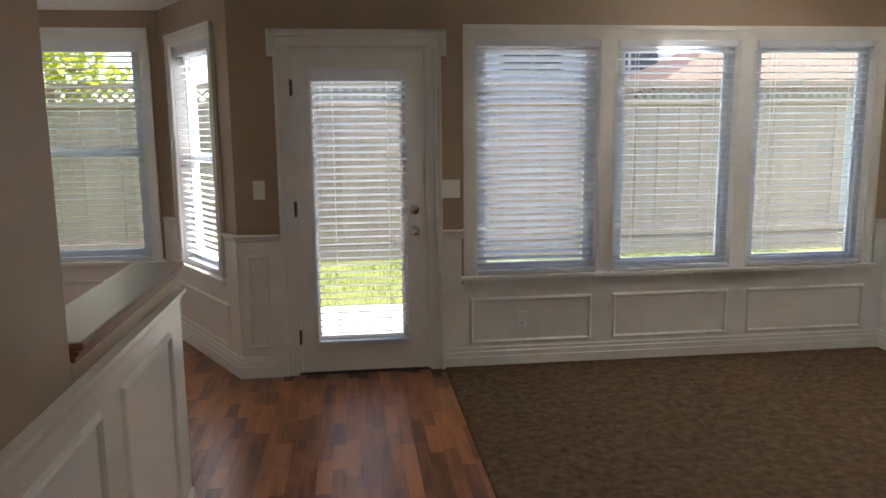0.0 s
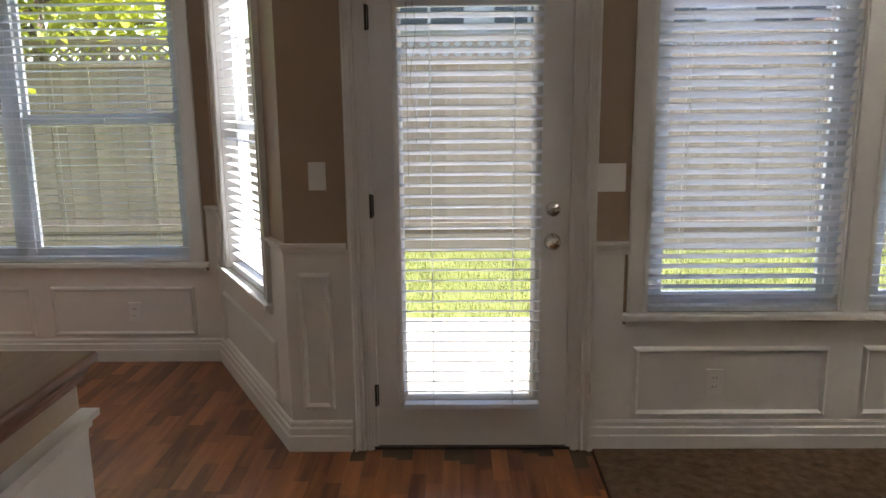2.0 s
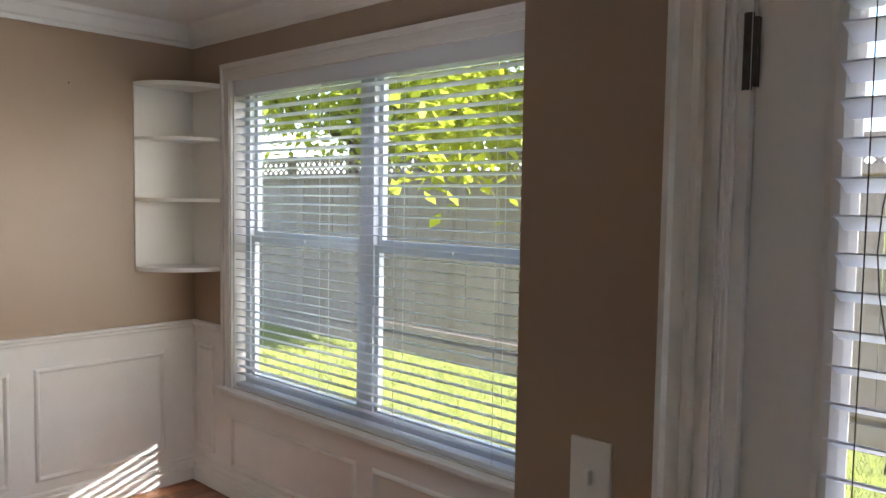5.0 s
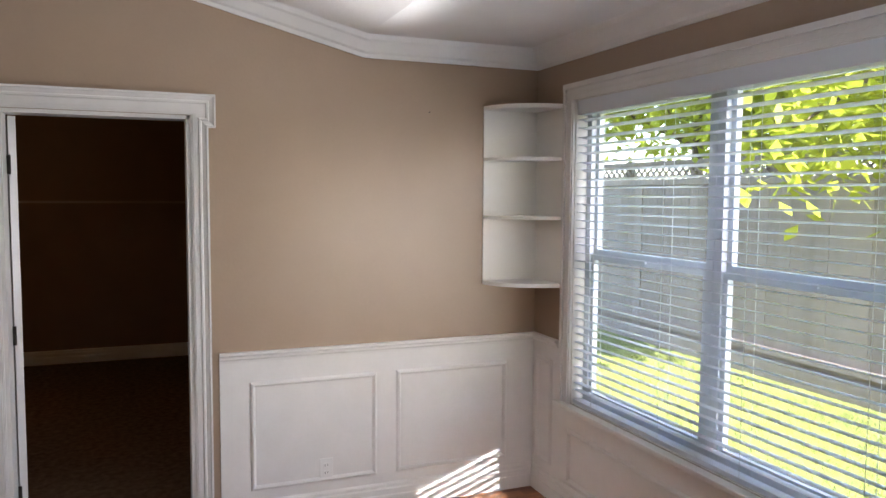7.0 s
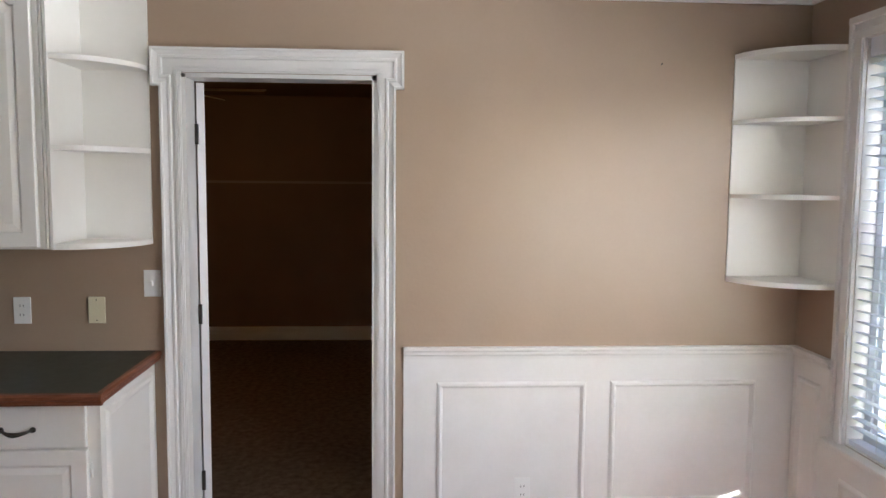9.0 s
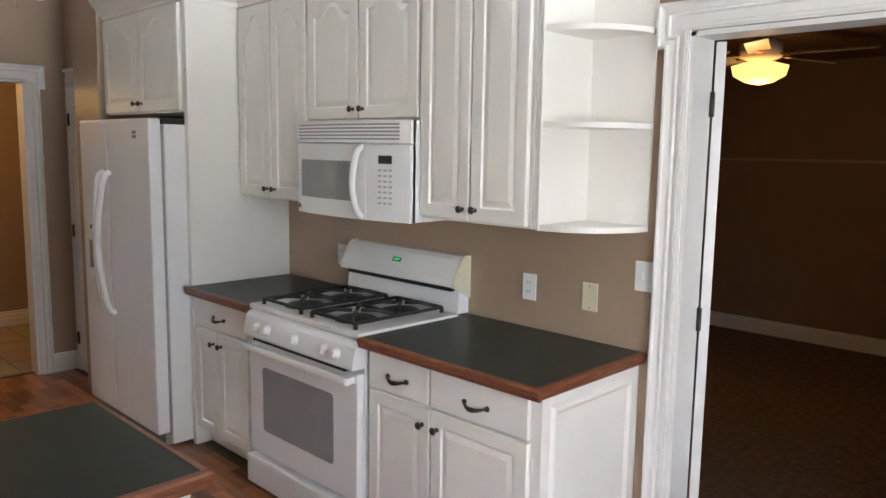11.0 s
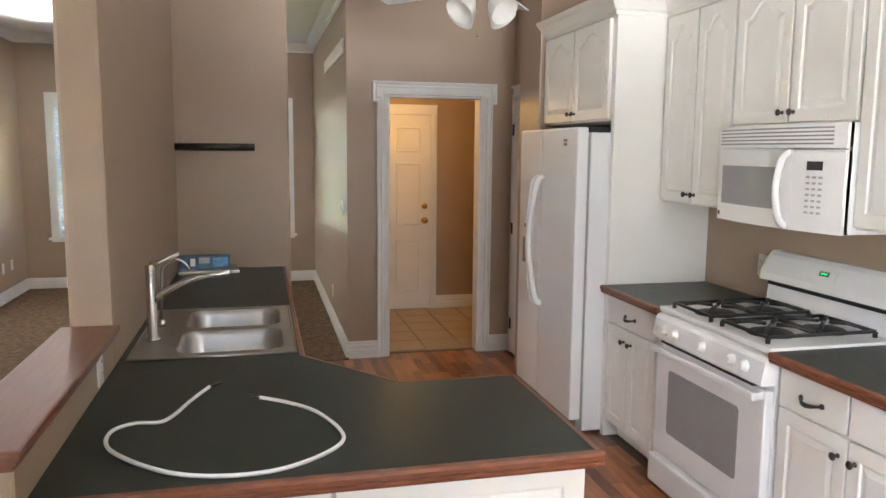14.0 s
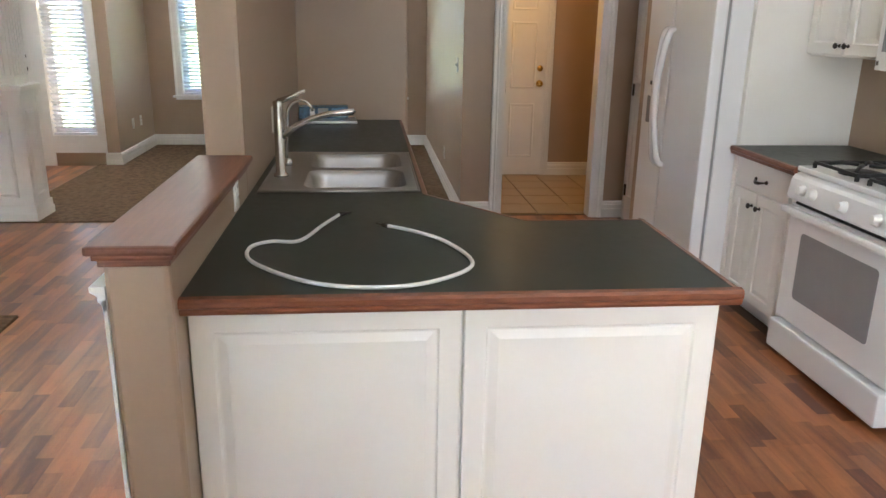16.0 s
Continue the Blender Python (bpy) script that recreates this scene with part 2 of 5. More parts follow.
def wall(name, p0, p1, top, holes=(), thick=0.14, material=None, label="beige painted plaster wall", before=0.0, after=0.0):
    """A wall with rectangular holes (s0, s1, z0, z1) through it. top: a height, or a function of the distance along it."""
    m, length = side(p0, p1)
    ss = sorted({-before, length + after, *[h[0] for h in holes], *[h[1] for h in holes]})
    bm = bmesh.new()
    for a, b in zip(ss, ss[1:]):
        mid, z = (a + b) / 2, 0.0
        for h in sorted([h for h in holes if h[0] < mid < h[1]], key=lambda h: h[2]):
            if h[2] > z:
                box(bm, a, -thick, z, b, 0, h[2])
            z = h[3]
        box(bm, a, -thick, z, b, 0, top)
    return fixed(name, bm, material or WALL, label, "wall", m)


BASE = [(0, 0), (0.022, 0), (0.022, 0.07), (0.017, 0.075), (0.017, 0.105), (0.010, 0.112), (0.010, 0.128), (0.004, 0.138), (0, 0.138)]
RAIL = [(0, 0), (0.008, 0), (0.010, 0.014), (0.018, 0.022), (0.018, 0.034), (0.034, 0.044), (0.034, 0.056), (0, 0.056)]
CROWN = [(0, 0), (0.012, 0), (0.014, 0.02), (0.03, 0.03), (0.06, 0.075), (0.075, 0.085), (0.085, 0.105), (0.09, 0.11), (0, 0.11)]


def baseboard(p0, p1, cut0=0.0, cut1=0.0):
    m, length = side(p0, p1)
    return fixed("baseboard", sweep(bmesh.new(), BASE, 0, length, cut0, cut1), WHITE, "white stepped wooden baseboard", "baseboard", m)


def crown(p0, p1, z, cut0=0.0, cut1=0.0, z1=None):
    m, length = side(p0, p1)
    if z1 is not None:
        m = m @ Matrix(((1, 0, 0, 0), (0, 1, 0, 0), ((z1 - z) / length, 0, 1, 0), (0, 0, 0, 1)))
    bm = sweep(bmesh.new(), CROWN, 0, length, cut0, cut1)
    bmesh.ops.transform(bm, matrix=m @ Matrix.Translation((0, 0, z)), verts=bm.verts)
    return fixed("trim", bm, WHITE, "white crown moulding below the ceiling", "trim")


def frame_strips(bm, s0, s1, z0, z1, w=0.028, d=0.015, y0=0.008):
    """A picture-frame moulding with mitred corners and a rounded face."""
    prof = [(0, 0), (0.25, 0.75), (0.55, 1.0), (0.8, 0.55), (1.0, 0)]
    rings = []
    for f, h in prof:
        i = f * w
        rings.append([bm.verts.new((x, y0 + h * d, z)) for x, z in ((s0 + i, z0 + i), (s1 - i, z0 + i), (s1 - i, z1 - i), (s0 + i, z1 - i))])
    for a, b in zip(rings, rings[1:]):
        for k in range(4):
            bm.faces.new((a[k], a[(k + 1) % 4], b[(k + 1) % 4], b[k]))
    return bm


def wainscot(p0, p1, panels, holes=(), rail_gaps=(), top=0.925, base_gaps=(), cut0=0.0, cut1=0.0):
    """White panelling on a wall: board, chair rail, baseboard and a moulded frame for every panel (s0, s1, z0, z1)."""
    m, length = side(p0, p1)
    root = fixed_root("wainscot", m, "white painted wainscot with framed panels", "wainscot")
    ss = sorted({0, length, *[h[0] for h in holes], *[h[1] for h in holes]})
    for a, b in zip(ss, ss[1:]):
        t = top - 0.03
        for h in holes:
            if h[0] < (a + b) / 2 < h[1]:
                t = h[2]
        if t > 0:
            part("board", box(bmesh.new(), a, 0.0, 0, b, 0.008, t), WHITE, root)

    def runs(gaps):
        at, out = 0.0, []
        for a, b in sorted(gaps):
            if a > at:
                out.append((at, a))
            at = b
        if at < length:
            out.append((at, length))
        return out
    for a, b in runs(rail_gaps):
        bm = sweep(bmesh.new(), RAIL, a, b, cut0 if a == 0 else 0, cut1 if b == length else 0)
        bmesh.ops.translate(bm, vec=(0, 0, top - 0.056), verts=bm.verts)
        part("chair_rail", bm, WHITE, root)
    for a, b in runs(base_gaps):
        bm = sweep(bmesh.new(), [(o + 0.008 if o else 0, u) for o, u in BASE], a, b, cut0 if a == 0 else 0, cut1 if b == length else 0)
        part("baseboard", bm, WHITE, root)
    for s0, s1, z0, z1 in panels:
        part("panel_moulding", frame_strips(bmesh.new(), s0, s1, z0, z1), WHITE, root)
    return root


def casing(name, m, s0, s1, top, width=0.085, ears=True, label="white fluted door casing with eared head"):
    """Door trim round the hole s0..s1: two fluted legs and a head with dropped ears."""
    root = fixed_root(name, m, label, "trim")
    for a, sgn in ((s0, -1), (s1, 1)):
        bm = bmesh.new()
        box(bm, a, 0, 0, a + sgn * width, 0.014, top + 0.005)
        for c0, c1, d in ((0.005, 0.010, 0.019), (0.012, 0.022, 0.023), (0.024, 0.029, 0.019)) if ears else ((0.012, 0.025, 0.027), (0.036, 0.049, 0.027)):
            box(bm, a + sgn * c0, 0.014, 0.0, a + sgn * c1, d, top + 0.005)
        part("jamb_leg", bm, WHITE, root)
        bm = bmesh.new()
        box(bm, a + sgn * 0.001, -0.14, 0, a - sgn * 0.018, 0.004, top)
        part("jamb", bm, WHITE, root)
    e = 0.035 if ears else 0.0
    bm = bmesh.new()
    box(bm, s0 - width - e, 0, top + 0.005, s1 + width + e, 0.014, top + 0.103)
    if ears:
        for a, sgn in ((s0, -1), (s1, 1)):
            box(bm, a + sgn * width, 0, top - 0.053, a + sgn * (width + e - 0.002), 0.014, top + 0.005)
        box(bm, s0 - 0.03, 0.014, top + 0.012, s1 + 0.03, 0.023, top + 0.022)
        box(bm, s0 - 0.03, 0.014, top + 0.026, s1 + 0.03, 0.019, top + 0.032)
        # stepped back band running up the legs, round the ears and along the head
        band = bmesh.new()
        rings = []
        for d, h in ((0, 0), (0, 0.036), (0.009, 0.036), (0.013, 0.027), (0.030, 0.019), (0.034, 0.025), (0.043, 0.025), (0.047, 0.013)):
            l, r, lo, hi = s0 - width + d, s1 + width - d, top - 0.055 + d, top + 0.105 - d
            rings.append([band.verts.new((x, h, z)) for x, z in ((l, 0), (l, lo), (l - e, lo), (l - e, hi), (r + e, hi), (r + e, lo), (r, lo), (r, 0))])
        for a, b in zip(rings, rings[1:]):
            for k in range(7):
                band.faces.new((a[k], a[k + 1], b[k + 1], b[k]))
        part("back_band", band, WHITE, root)
    else:
        box(bm, s0 - width, 0.014, top + 0.085, s1 + width, 0.03, top + 0.105)
        box(bm, s0 - width, 0.014, top + 0.02, s1 + width, 0.024, top + 0.034)
    part("head", bm, WHITE, root)
    bm = bmesh.new()
    box(bm, s0, -0.14, top - 0.016, s1, 0.004, top + 0.002)
    part("head_jamb", bm, WHITE, root)
    return root


def blind(m, s0, s1, z0, z1, y, tilt, pitch=0.044, valance=0.06, cords=(0.12, 0.88), label="white horizontal slat blind in the window"):
    """Head rail, slats (one shared mesh), ladder cords and bottom rail. tilt: degrees by which the outer edge hangs lower."""
    root = thing("window_blind", m @ Matrix.Translation((0, y, 0)), label, "blind", "window blinds")
    w = s1 - s0
    part("head_rail", box(bmesh.new(), s0, -0.028, z1 - valance, s1, 0.03, z1, bevel=0.003), SLAT, root)
    bm = bmesh.new()
    prof = [(-0.025, 0.0), (-0.012, 0.002), (0.0, 0.0027), (0.012, 0.002), (0.025, 0.0)]
    lo = [[bm.verts.new((x, o, u - 0.0012)) for o, u in prof] for x in (0, w)]
    hi = [[bm.verts.new((x, o, u + 0.0012)) for o, u in prof] for x in (0, w)]
    for k in range(4):
        bm.faces.new((lo[0][k], lo[1][k], lo[1][k + 1], lo[0][k + 1]))
        bm.faces.new((hi[0][k], hi[0][k + 1], hi[1][k + 1], hi[1][k]))
    for q in (0, -1):
        bm.faces.new((lo[0][q], hi[0][q], hi[1][q], lo[1][q]))
    first = finish("slat", bm, SLAT)
    n = int((z1 - valance - z0 - 0.035) / pitch)
    rnd = random.Random(int(s0 * 100) + n)
    for k in range(n):
        ob = first if k == 0 else new("slat", first.data)
        ob.parent = root
        ob.matrix_basis = pose(s0, 0, z1 - valance - pitch * (k + 0.7), tilt + rnd.uniform(-1.5, 1.5), rnd.uniform(-0.12, 0.12), 0)
    part("bottom_rail", box(bmesh.new(), s0, -0.026, z0 + 0.004, s1, 0.026, z0 + 0.026, bevel=0.003), SLAT, root)
    for c in cords:
        x = s0 + c * w
        bm = bmesh.new()
        for yy in (-0.027, 0.027):
            tube(bm, [(x, yy, z0 + 0.02), (x, yy, z1 - 0.03)], 0.0011, 5)
        part("ladder_cord", bm, PLASTIC, root)
    return root


def window(name, m, s0, s1, z0, z1, thick=0.14, mid=True, deep=0.09, reveal=(True, True), label="white vinyl double-hung window"):
    """Vinyl frame set deep in the wall's hole, with sashes and panes."""
    root = fixed_root(name, m, label, "window")
    f, y0, y1 = 0.045, -deep - 0.04, -deep + 0.015
    bm = bmesh.new()
    for a, b, c, d in ((s0, s0 + f, z0, z1), (s1 - f, s1, z0, z1), (s0 + f, s1 - f, z0, z0 + f), (s0 + f, s1 - f, z1 - f, z1)):
        box(bm, a, y0, c, b, y1, d)
    part("window_frame", bm, VINYL, root)
    zm = (z0 + z1) / 2
    spans = ((z0 + f, zm), (zm, z1 - f)) if mid else ((z0 + f, z1 - f),)
    for i, (a, b) in enumerate(spans):
        bm = bmesh.new()
        g, yy = 0.028, -deep - 0.01 - 0.018 * i
        box(bm, s0 + f, yy - 0.014, a, s1 - f, yy + 0.014, a + g)
        box(bm, s0 + f, yy - 0.014, b - g, s1 - f, yy + 0.014, b)
        box(bm, s0 + f, yy - 0.014, a + g, s0 + f + g, yy + 0.014, b - g)
        box(bm, s1 - f - g, yy - 0.014, a + g, s1 - f, yy + 0.014, b - g)
        if mid and i == 0:
            box(bm, (s0 + s1) / 2 - 0.03, yy + 0.014, b - 0.012, (s0 + s1) / 2 + 0.03, yy + 0.026, b + 0.004)
        sash = part("sash", bm, VINYL, root)
        pane = part("pane", box(bmesh.new(), s0 + f + g, yy - 0.003, a + g, s1 - f - g, yy + 0.003, b - g), GLASS, sash)
        pane.visible_shadow = False
    bm = bmesh.new()
    strips = [(s0, s1, z1 - 0.004, z1 + 0.001), (s0, s1, z0 - 0.001, z0 + 0.004)]
    strips += [(s0 - 0.001, s0 + 0.004, z0, z1)] if reveal[0] else []
    strips += [(s1 - 0.004, s1 + 0.001, z0, z1)] if reveal[1] else []
    for a, b, c, d in strips:
        box(bm, a, -deep, c, b, -0.001, d)
    part("reveal", bm, WHITE, root)
    return root


def window_trim(m, s0, s1, z0, z1, width=0.085, apron=True):
    """Flat-and-bead casing round a window hole with a sill that has horns."""
    root = fixed_root("trim", m, "white window casing with a projecting sill", "trim")
    for a, sgn in ((s0, -1), (s1, 1)):
        bm = bmesh.new()
        box(bm, a, 0, z0, a + sgn * width, 0.016, z1)
        box(bm, a + sgn * 0.008, 0.016, z0, a + sgn * 0.02, 0.022, z1)
        box(bm, a + sgn * (width - 0.022), 0.016, z0, a + sgn * width, 0.028, z1 + width)
        part("side_casing", bm, WHITE, root)
    bm = bmesh.new()
    box(bm, s0 - width, 0, z1, s1 + width, 0.016, z1 + width)
    box(bm, s0 - width, 0.016, z1 + width - 0.024, s1 + width, 0.03, z1 + width + 0.003)
    box(bm, s0 - width, 0.016, z1 + 0.03, s1 + width, 0.022, z1 + 0.042)
    part("head_casing", bm, WHITE, root)
    bm = bmesh.new()
    box(bm, s0 - width - 0.03, -0.06, z0 - 0.028, s1 + width + 0.03, 0.05, z0 - 0.002, bevel=0.006)
    box(bm, s0 - width, 0.0, z0 - 0.055, s1 + width, 0.02, z0 - 0.028)
    part("sill", bm, WHITE, root)
    return root


def wall_plate(name, m, s, z, kind="duplex", material=None, label="white duplex outlet plate on the wall", w=0.072, h=0.116, y=0.0):
    root = thing(name, m @ Matrix.Translation((s, y, z)), label, "outlet" if kind == "duplex" else "switch")
    mt = material or PLASTIC
    part("plate", box(bmesh.new(), -w / 2, 0, -h / 2, w / 2, 0.007, h / 2, bevel=0.0025), mt, root)
    if kind == "duplex":
        for dz in (-0.02, 0.02):
            soc = part("socket", box(bmesh.new(), -0.016, 0.007, dz - 0.014, 0.016, 0.0095, dz + 0.014, bevel=0.001), mt, root)
            for dx in (-0.007, 0.007):
                part("slot", box(bmesh.new(), dx - 0.0013, 0.0095, dz - 0.004, dx + 0.0013, 0.0101, dz + 0.006), DARK, soc)
    elif kind == "switch":
        part("toggle", box(bmesh.new(), -0.005, 0.007, -0.010, 0.005, 0.020, 0.012, bevel=0.001), mt, root)
    elif kind == "jack":
        part("jack", box(bmesh.new(), -0.007, 0.007, -0.008, 0.007, 0.0095, 0.008), mt, root)
    for dz in (-h / 2 + 0.014, h / 2 - 0.014):
        part("screw", tube(bmesh.new(), [(0, 0.0065, dz), (0, 0.0078, dz)], 0.0028, 8), PLASTIC if kind != "jack" else BRONZE, root)
    return root


# ---- structure ----
XW, YB, YP, XE = -3.235, 7.825, 6.66, 4.40
A, B = (-0.02, 6.66), (-0.68, 7.825)
HIGH = 3.6

# walls, room on the left of each run
MP, LP = side((XE, YP), A)
PX = lambda x: XE - x
W3 = [(1.50, 2.30), (2.42, 3.24), (3.36, 4.20)]
DOOR = (0.335, 1.19)
wall("wall_north", (XE, YP), A, HIGH, [(PX(b), PX(a), 0.62, 2.12) for a, b in W3] + [(PX(DOOR[1]), PX(DOOR[0]), 0, 2.07)], before=0.14)
MS, LS = side(A, B)
wall("wall_bay_side", A, B, HIGH, [(0.30, 1.05, 0.62, 2.16)], after=0.05)
MB, LB = side(B, (XW, YB))
BX = lambda x: B[0] - x
BW = (-2.82, -0.84)
wall("wall_bay", B, (XW, YB), HIGH, [(BX(BW[1]), BX(BW[0]), 0.60, 2.235)], before=0.08, after=0.14)
MW, LW = side((XW, YB), (XW, 0.54))
WY = lambda y: YB - y
DK = (5.075, 5.90)
wall("wall_west", (XW, YB), (XW, 0.54), HIGH, [(WY(DK[1]), WY(DK[0]), 0, 2.108)], label="beige satin-painted plaster wall")
MH, LH = side((-3.235, 0.54), (-1.31, 0.54))
HX = lambda x: x + 3.235
HD = (-2.405, -1.63)
wall("wall_south", (-3.235, 0.54), (-1.31, 0.54), HIGH, [(HX(HD[0]), HX(HD[1]), 0, 2.11)], thick=0.12)
wall("wall_hall", (-1.31, 0.42), (-1.31, -3.2), HIGH, thick=0.12)
MF, LF = side((-1.31, -3.2), (2.06, -3.2))
FX = lambda x: x + 1.31
FW = [(-0.97, -0.15), (0.85, 1.68)]
wall("wall_far", (-1.31, -3.2), (2.06, -3.2), HIGH, [(FX(a), FX(b), 0.62, 2.22) for a, b in FW], before=0.12, after=0.14)
wall("wall_entry_side", (2.06, -3.2), (2.06, -1.96), HIGH)
ME, LE = side((2.06, -1.82), (XE, -1.82))
EX = lambda x: x - 2.06
wall("wall_entry", (2.06, -1.82), (XE, -1.82), HIGH, [(EX(2.27), EX(2.72), 0.32, 2.12), (EX(2.84), EX(3.75), 0, 2.05), (EX(2.27), EX(3.75), 2.44, 2.88)], after=0.14)
wall("wall_east", (XE, -1.82), (XE, YP), HIGH)
PART = (-0.131, 0.01)
bm = bmesh.new()
box(bm, PART[0], 1.49, 0, PART[1], 3.735, HIGH, bevel=0.015)
fixed("wall_partition", bm, WALL, "beige full-height partition wall with rounded corners", "wall")
bm = bmesh.new()
box(bm, PART[0], 3.72, 0, PART[1], 4.862, 1.02, bevel=0.012)
fixed("wall_half", bm, WALL, "beige half wall beside the kitchen counter", "wall")
fixed("wall_counter_end", box(bmesh.new(), PART[1], 1.37, 0, -0.83, 1.49, HIGH, bevel=0.012), WALL, "beige wall at the end of the counter", "wall")
# closet beside the refrigerator
fixed("wall_closet_stub", box(bmesh.new(), XW, 1.05, 0, -2.55, 1.47, HIGH, bevel=0.012), WALL, "beige wall stub beside the refrigerator", "wall")
MC, LC = side((-2.68, 1.05), (-2.68, 0.54))
wall("wall_closet", (-2.68, 1.05), (-2.68, 0.54), HIGH, [(0.0, 0.42, 0, 2.10)], thick=0.08)
# tiled back room
wall("wall_tile_room_west", (-2.90, 0.36), (-2.90, -1.25), 2.6, thick=0.1)
wall("wall_tile_room_back", (-2.90, -1.25), (-1.38, -1.25), 2.6, thick=0.1)
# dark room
wall("wall_dark_far", (-7.75, 7.6), (-7.75, 2.4), 2.6, material=WALL_DARK, label="brown wall of the unlit room, coloured darker for its dimness", thick=0.1)
wall("wall_dark_south", (-7.75, 2.4), (-3.375, 2.4), 2.6, material=WALL_DARK, label="brown wall of the unlit room, coloured darker for its dimness", thick=0.1)
wall("wall_dark_north", (-3.375, 7.6), (-7.75, 7.6), 2.6, material=WALL_DARK, label="brown wall of the unlit room, coloured darker for its dimness", thick=0.1)
fixed("trim", box(bmesh.new(), -7.75, 2.4, 1.62, -7.738, 7.6, 1.645), WALL, "thin pale rail across the dark wall", "trim")
# ceiling shares the walls' darkened brown in place of shade
fixed("ceiling_dark_room", box(bmesh.new(), -7.85, 2.3, 2.5, -3.375, 7.7, 2.6), WALL_DARK, "ceiling of the unlit room, its dimness put into the brown colour", "ceiling")
baseboard((-7.75, 7.6), (-7.75, 2.4))

# ceilings
def slab(name, pts, label="white textured ceiling"):
    bm = bmesh.new()
    lo = [bm.verts.new(p) for p in pts]
    hi = [bm.verts.new((x, y, z + 0.12)) for x, y, z in pts]
    bm.faces.new(lo[::-1])
    bm.faces.new(hi)
    for k in range(len(pts)):
        bm.faces.new((lo[k], lo[(k + 1) % len(pts)], hi[(k + 1) % len(pts)], hi[k]))
    return fixed(name, bm, CEILING, label, "ceiling")


X0, X1 = XW - 0.14, XE + 0.14
slab("ceiling_bay", [(X0, 6.78, 2.56), (0.08, 6.78, 2.56), (-0.53, YB + 0.14, 2.56), (X0, YB + 0.14, 2.56)])
slab("ceiling_vault", [(X0, 3.2, 3.45), (X1, 3.2, 3.45), (X1, 6.78, 2.56), (X0, 6.78, 2.56)])
slab("ceiling_vault_south", [(X0, 0.4, 2.97), (X1, 0.4, 2.97), (X1, 3.2, 3.45), (X0, 3.2, 3.45)])
slab("ceiling_south", [(X0, -3.4, 2.97), (X1, -3.4, 2.97), (X1, 0.4, 2.97), (X0, 0.4, 2.97)])
slab("ceiling_tile_room", [(-3.0, -1.4, 2.44), (-1.3, -1.4, 2.44), (-1.3, 0.36, 2.44), (-3.0, 0.36, 2.44)])
crown(B, (XW, YB), 2.45, 0.6, 1)
crown((XW, YB), (XW, 6.78), 2.45, 1, 0)
crown((XW, 6.78), (XW, 3.2), 2.45, 0, 0, z1=3.34)
crown(A, B, 2.45, 0, 0.6)
crown((-1.31, 0.54), (-1.31, -3.2), 2.86, 0, 1)
crown((-1.31, -3.2), (2.06, -3.2), 2.86, 1, 1)
crown((2.06, -3.2), (2.06, -1.82), 2.86, 1, -1)
crown((2.06, -1.82), (XE, -1.82), 2.86, -1, 0)

# trims, doors and panelling of the sun side
casing("trim", MP, PX(DOOR[1]), PX(DOOR[0]), 2.07)
root = fixed_root("trim", MP, "white casing round the row of three windows", "trim")
s0, s1 = PX(4.20), PX(1.50)
bm = bmesh.new()
for a, b in ((s0 - 0.085, s0), (PX(3.36), PX(3.24)), (PX(2.42), PX(2.30)), (s1, s1 + 0.085)):
    box(bm, a, 0, 0.62, b, 0.016, 2.12)
    box(bm, a + 0.008, 0.016, 0.62, a + 0.02, 0.022, 2.12)
    box(bm, b - 0.02, 0.016, 0.62, b - 0.008, 0.022, 2.12)
part("mullion_casing", bm, WHITE, root)
bm = bmesh.new()
box(bm, s0 - 0.085, 0, 2.12, s1 + 0.085, 0.016, 2.205)
box(bm, s0 - 0.085, 0.016, 2.18, s1 + 0.085, 0.03, 2.208)
box(bm, s0 - 0.085, 0.016, 2.15, s1 + 0.085, 0.022, 2.162)
part("head_casing", bm, WHITE, root)
bm = bmesh.new()
box(bm, s0 - 0.105, -0.06, 0.59, s1 + 0.105, 0.05, 0.618, bevel=0.006)
box(bm, s0 - 0.085, 0.0, 0.565, s1 + 0.085, 0.02, 0.59)
part("sill", bm, WHITE, root)
for i, ((a, b), tilt) in enumerate(zip(W3, (34, 8, 7))):
    window(f"window_{i + 1}", MP, PX(b), PX(a), 0.62, 2.12, mid=False, deep=0.06, label="white vinyl picture window")
    blind(MP, PX(b) + 0.008, PX(a) - 0.008, 0.622, 2.117, -0.014, tilt, valance=0.04, cords=(0.16, 0.84))
window("window_4", MS, 0.30, 1.05, 0.62, 2.16)
window_trim(MS, 0.30, 1.05, 0.62, 2.16)
blind(MS, 0.308, 1.042, 0.622, 2.157, -0.035, -1)
c = (BW[0] + BW[1]) / 2
window("window_5", MB, BX(BW[1]), BX(c) - 0.001, 0.60, 2.235, reveal=(True, False))
window("window_6", MB, BX(c) + 0.001, BX(BW[0]), 0.60, 2.235, reveal=(False, True))
window_trim(MB, BX(BW[1]), BX(BW[0]), 0.60, 2.235)
blind(MB, BX(BW[1]) + 0.01, BX(BW[0]) - 0.01, 0.602, 2.232, -0.035, 8, valance=0.075, cords=(0.09, 0.37, 0.63, 0.91))
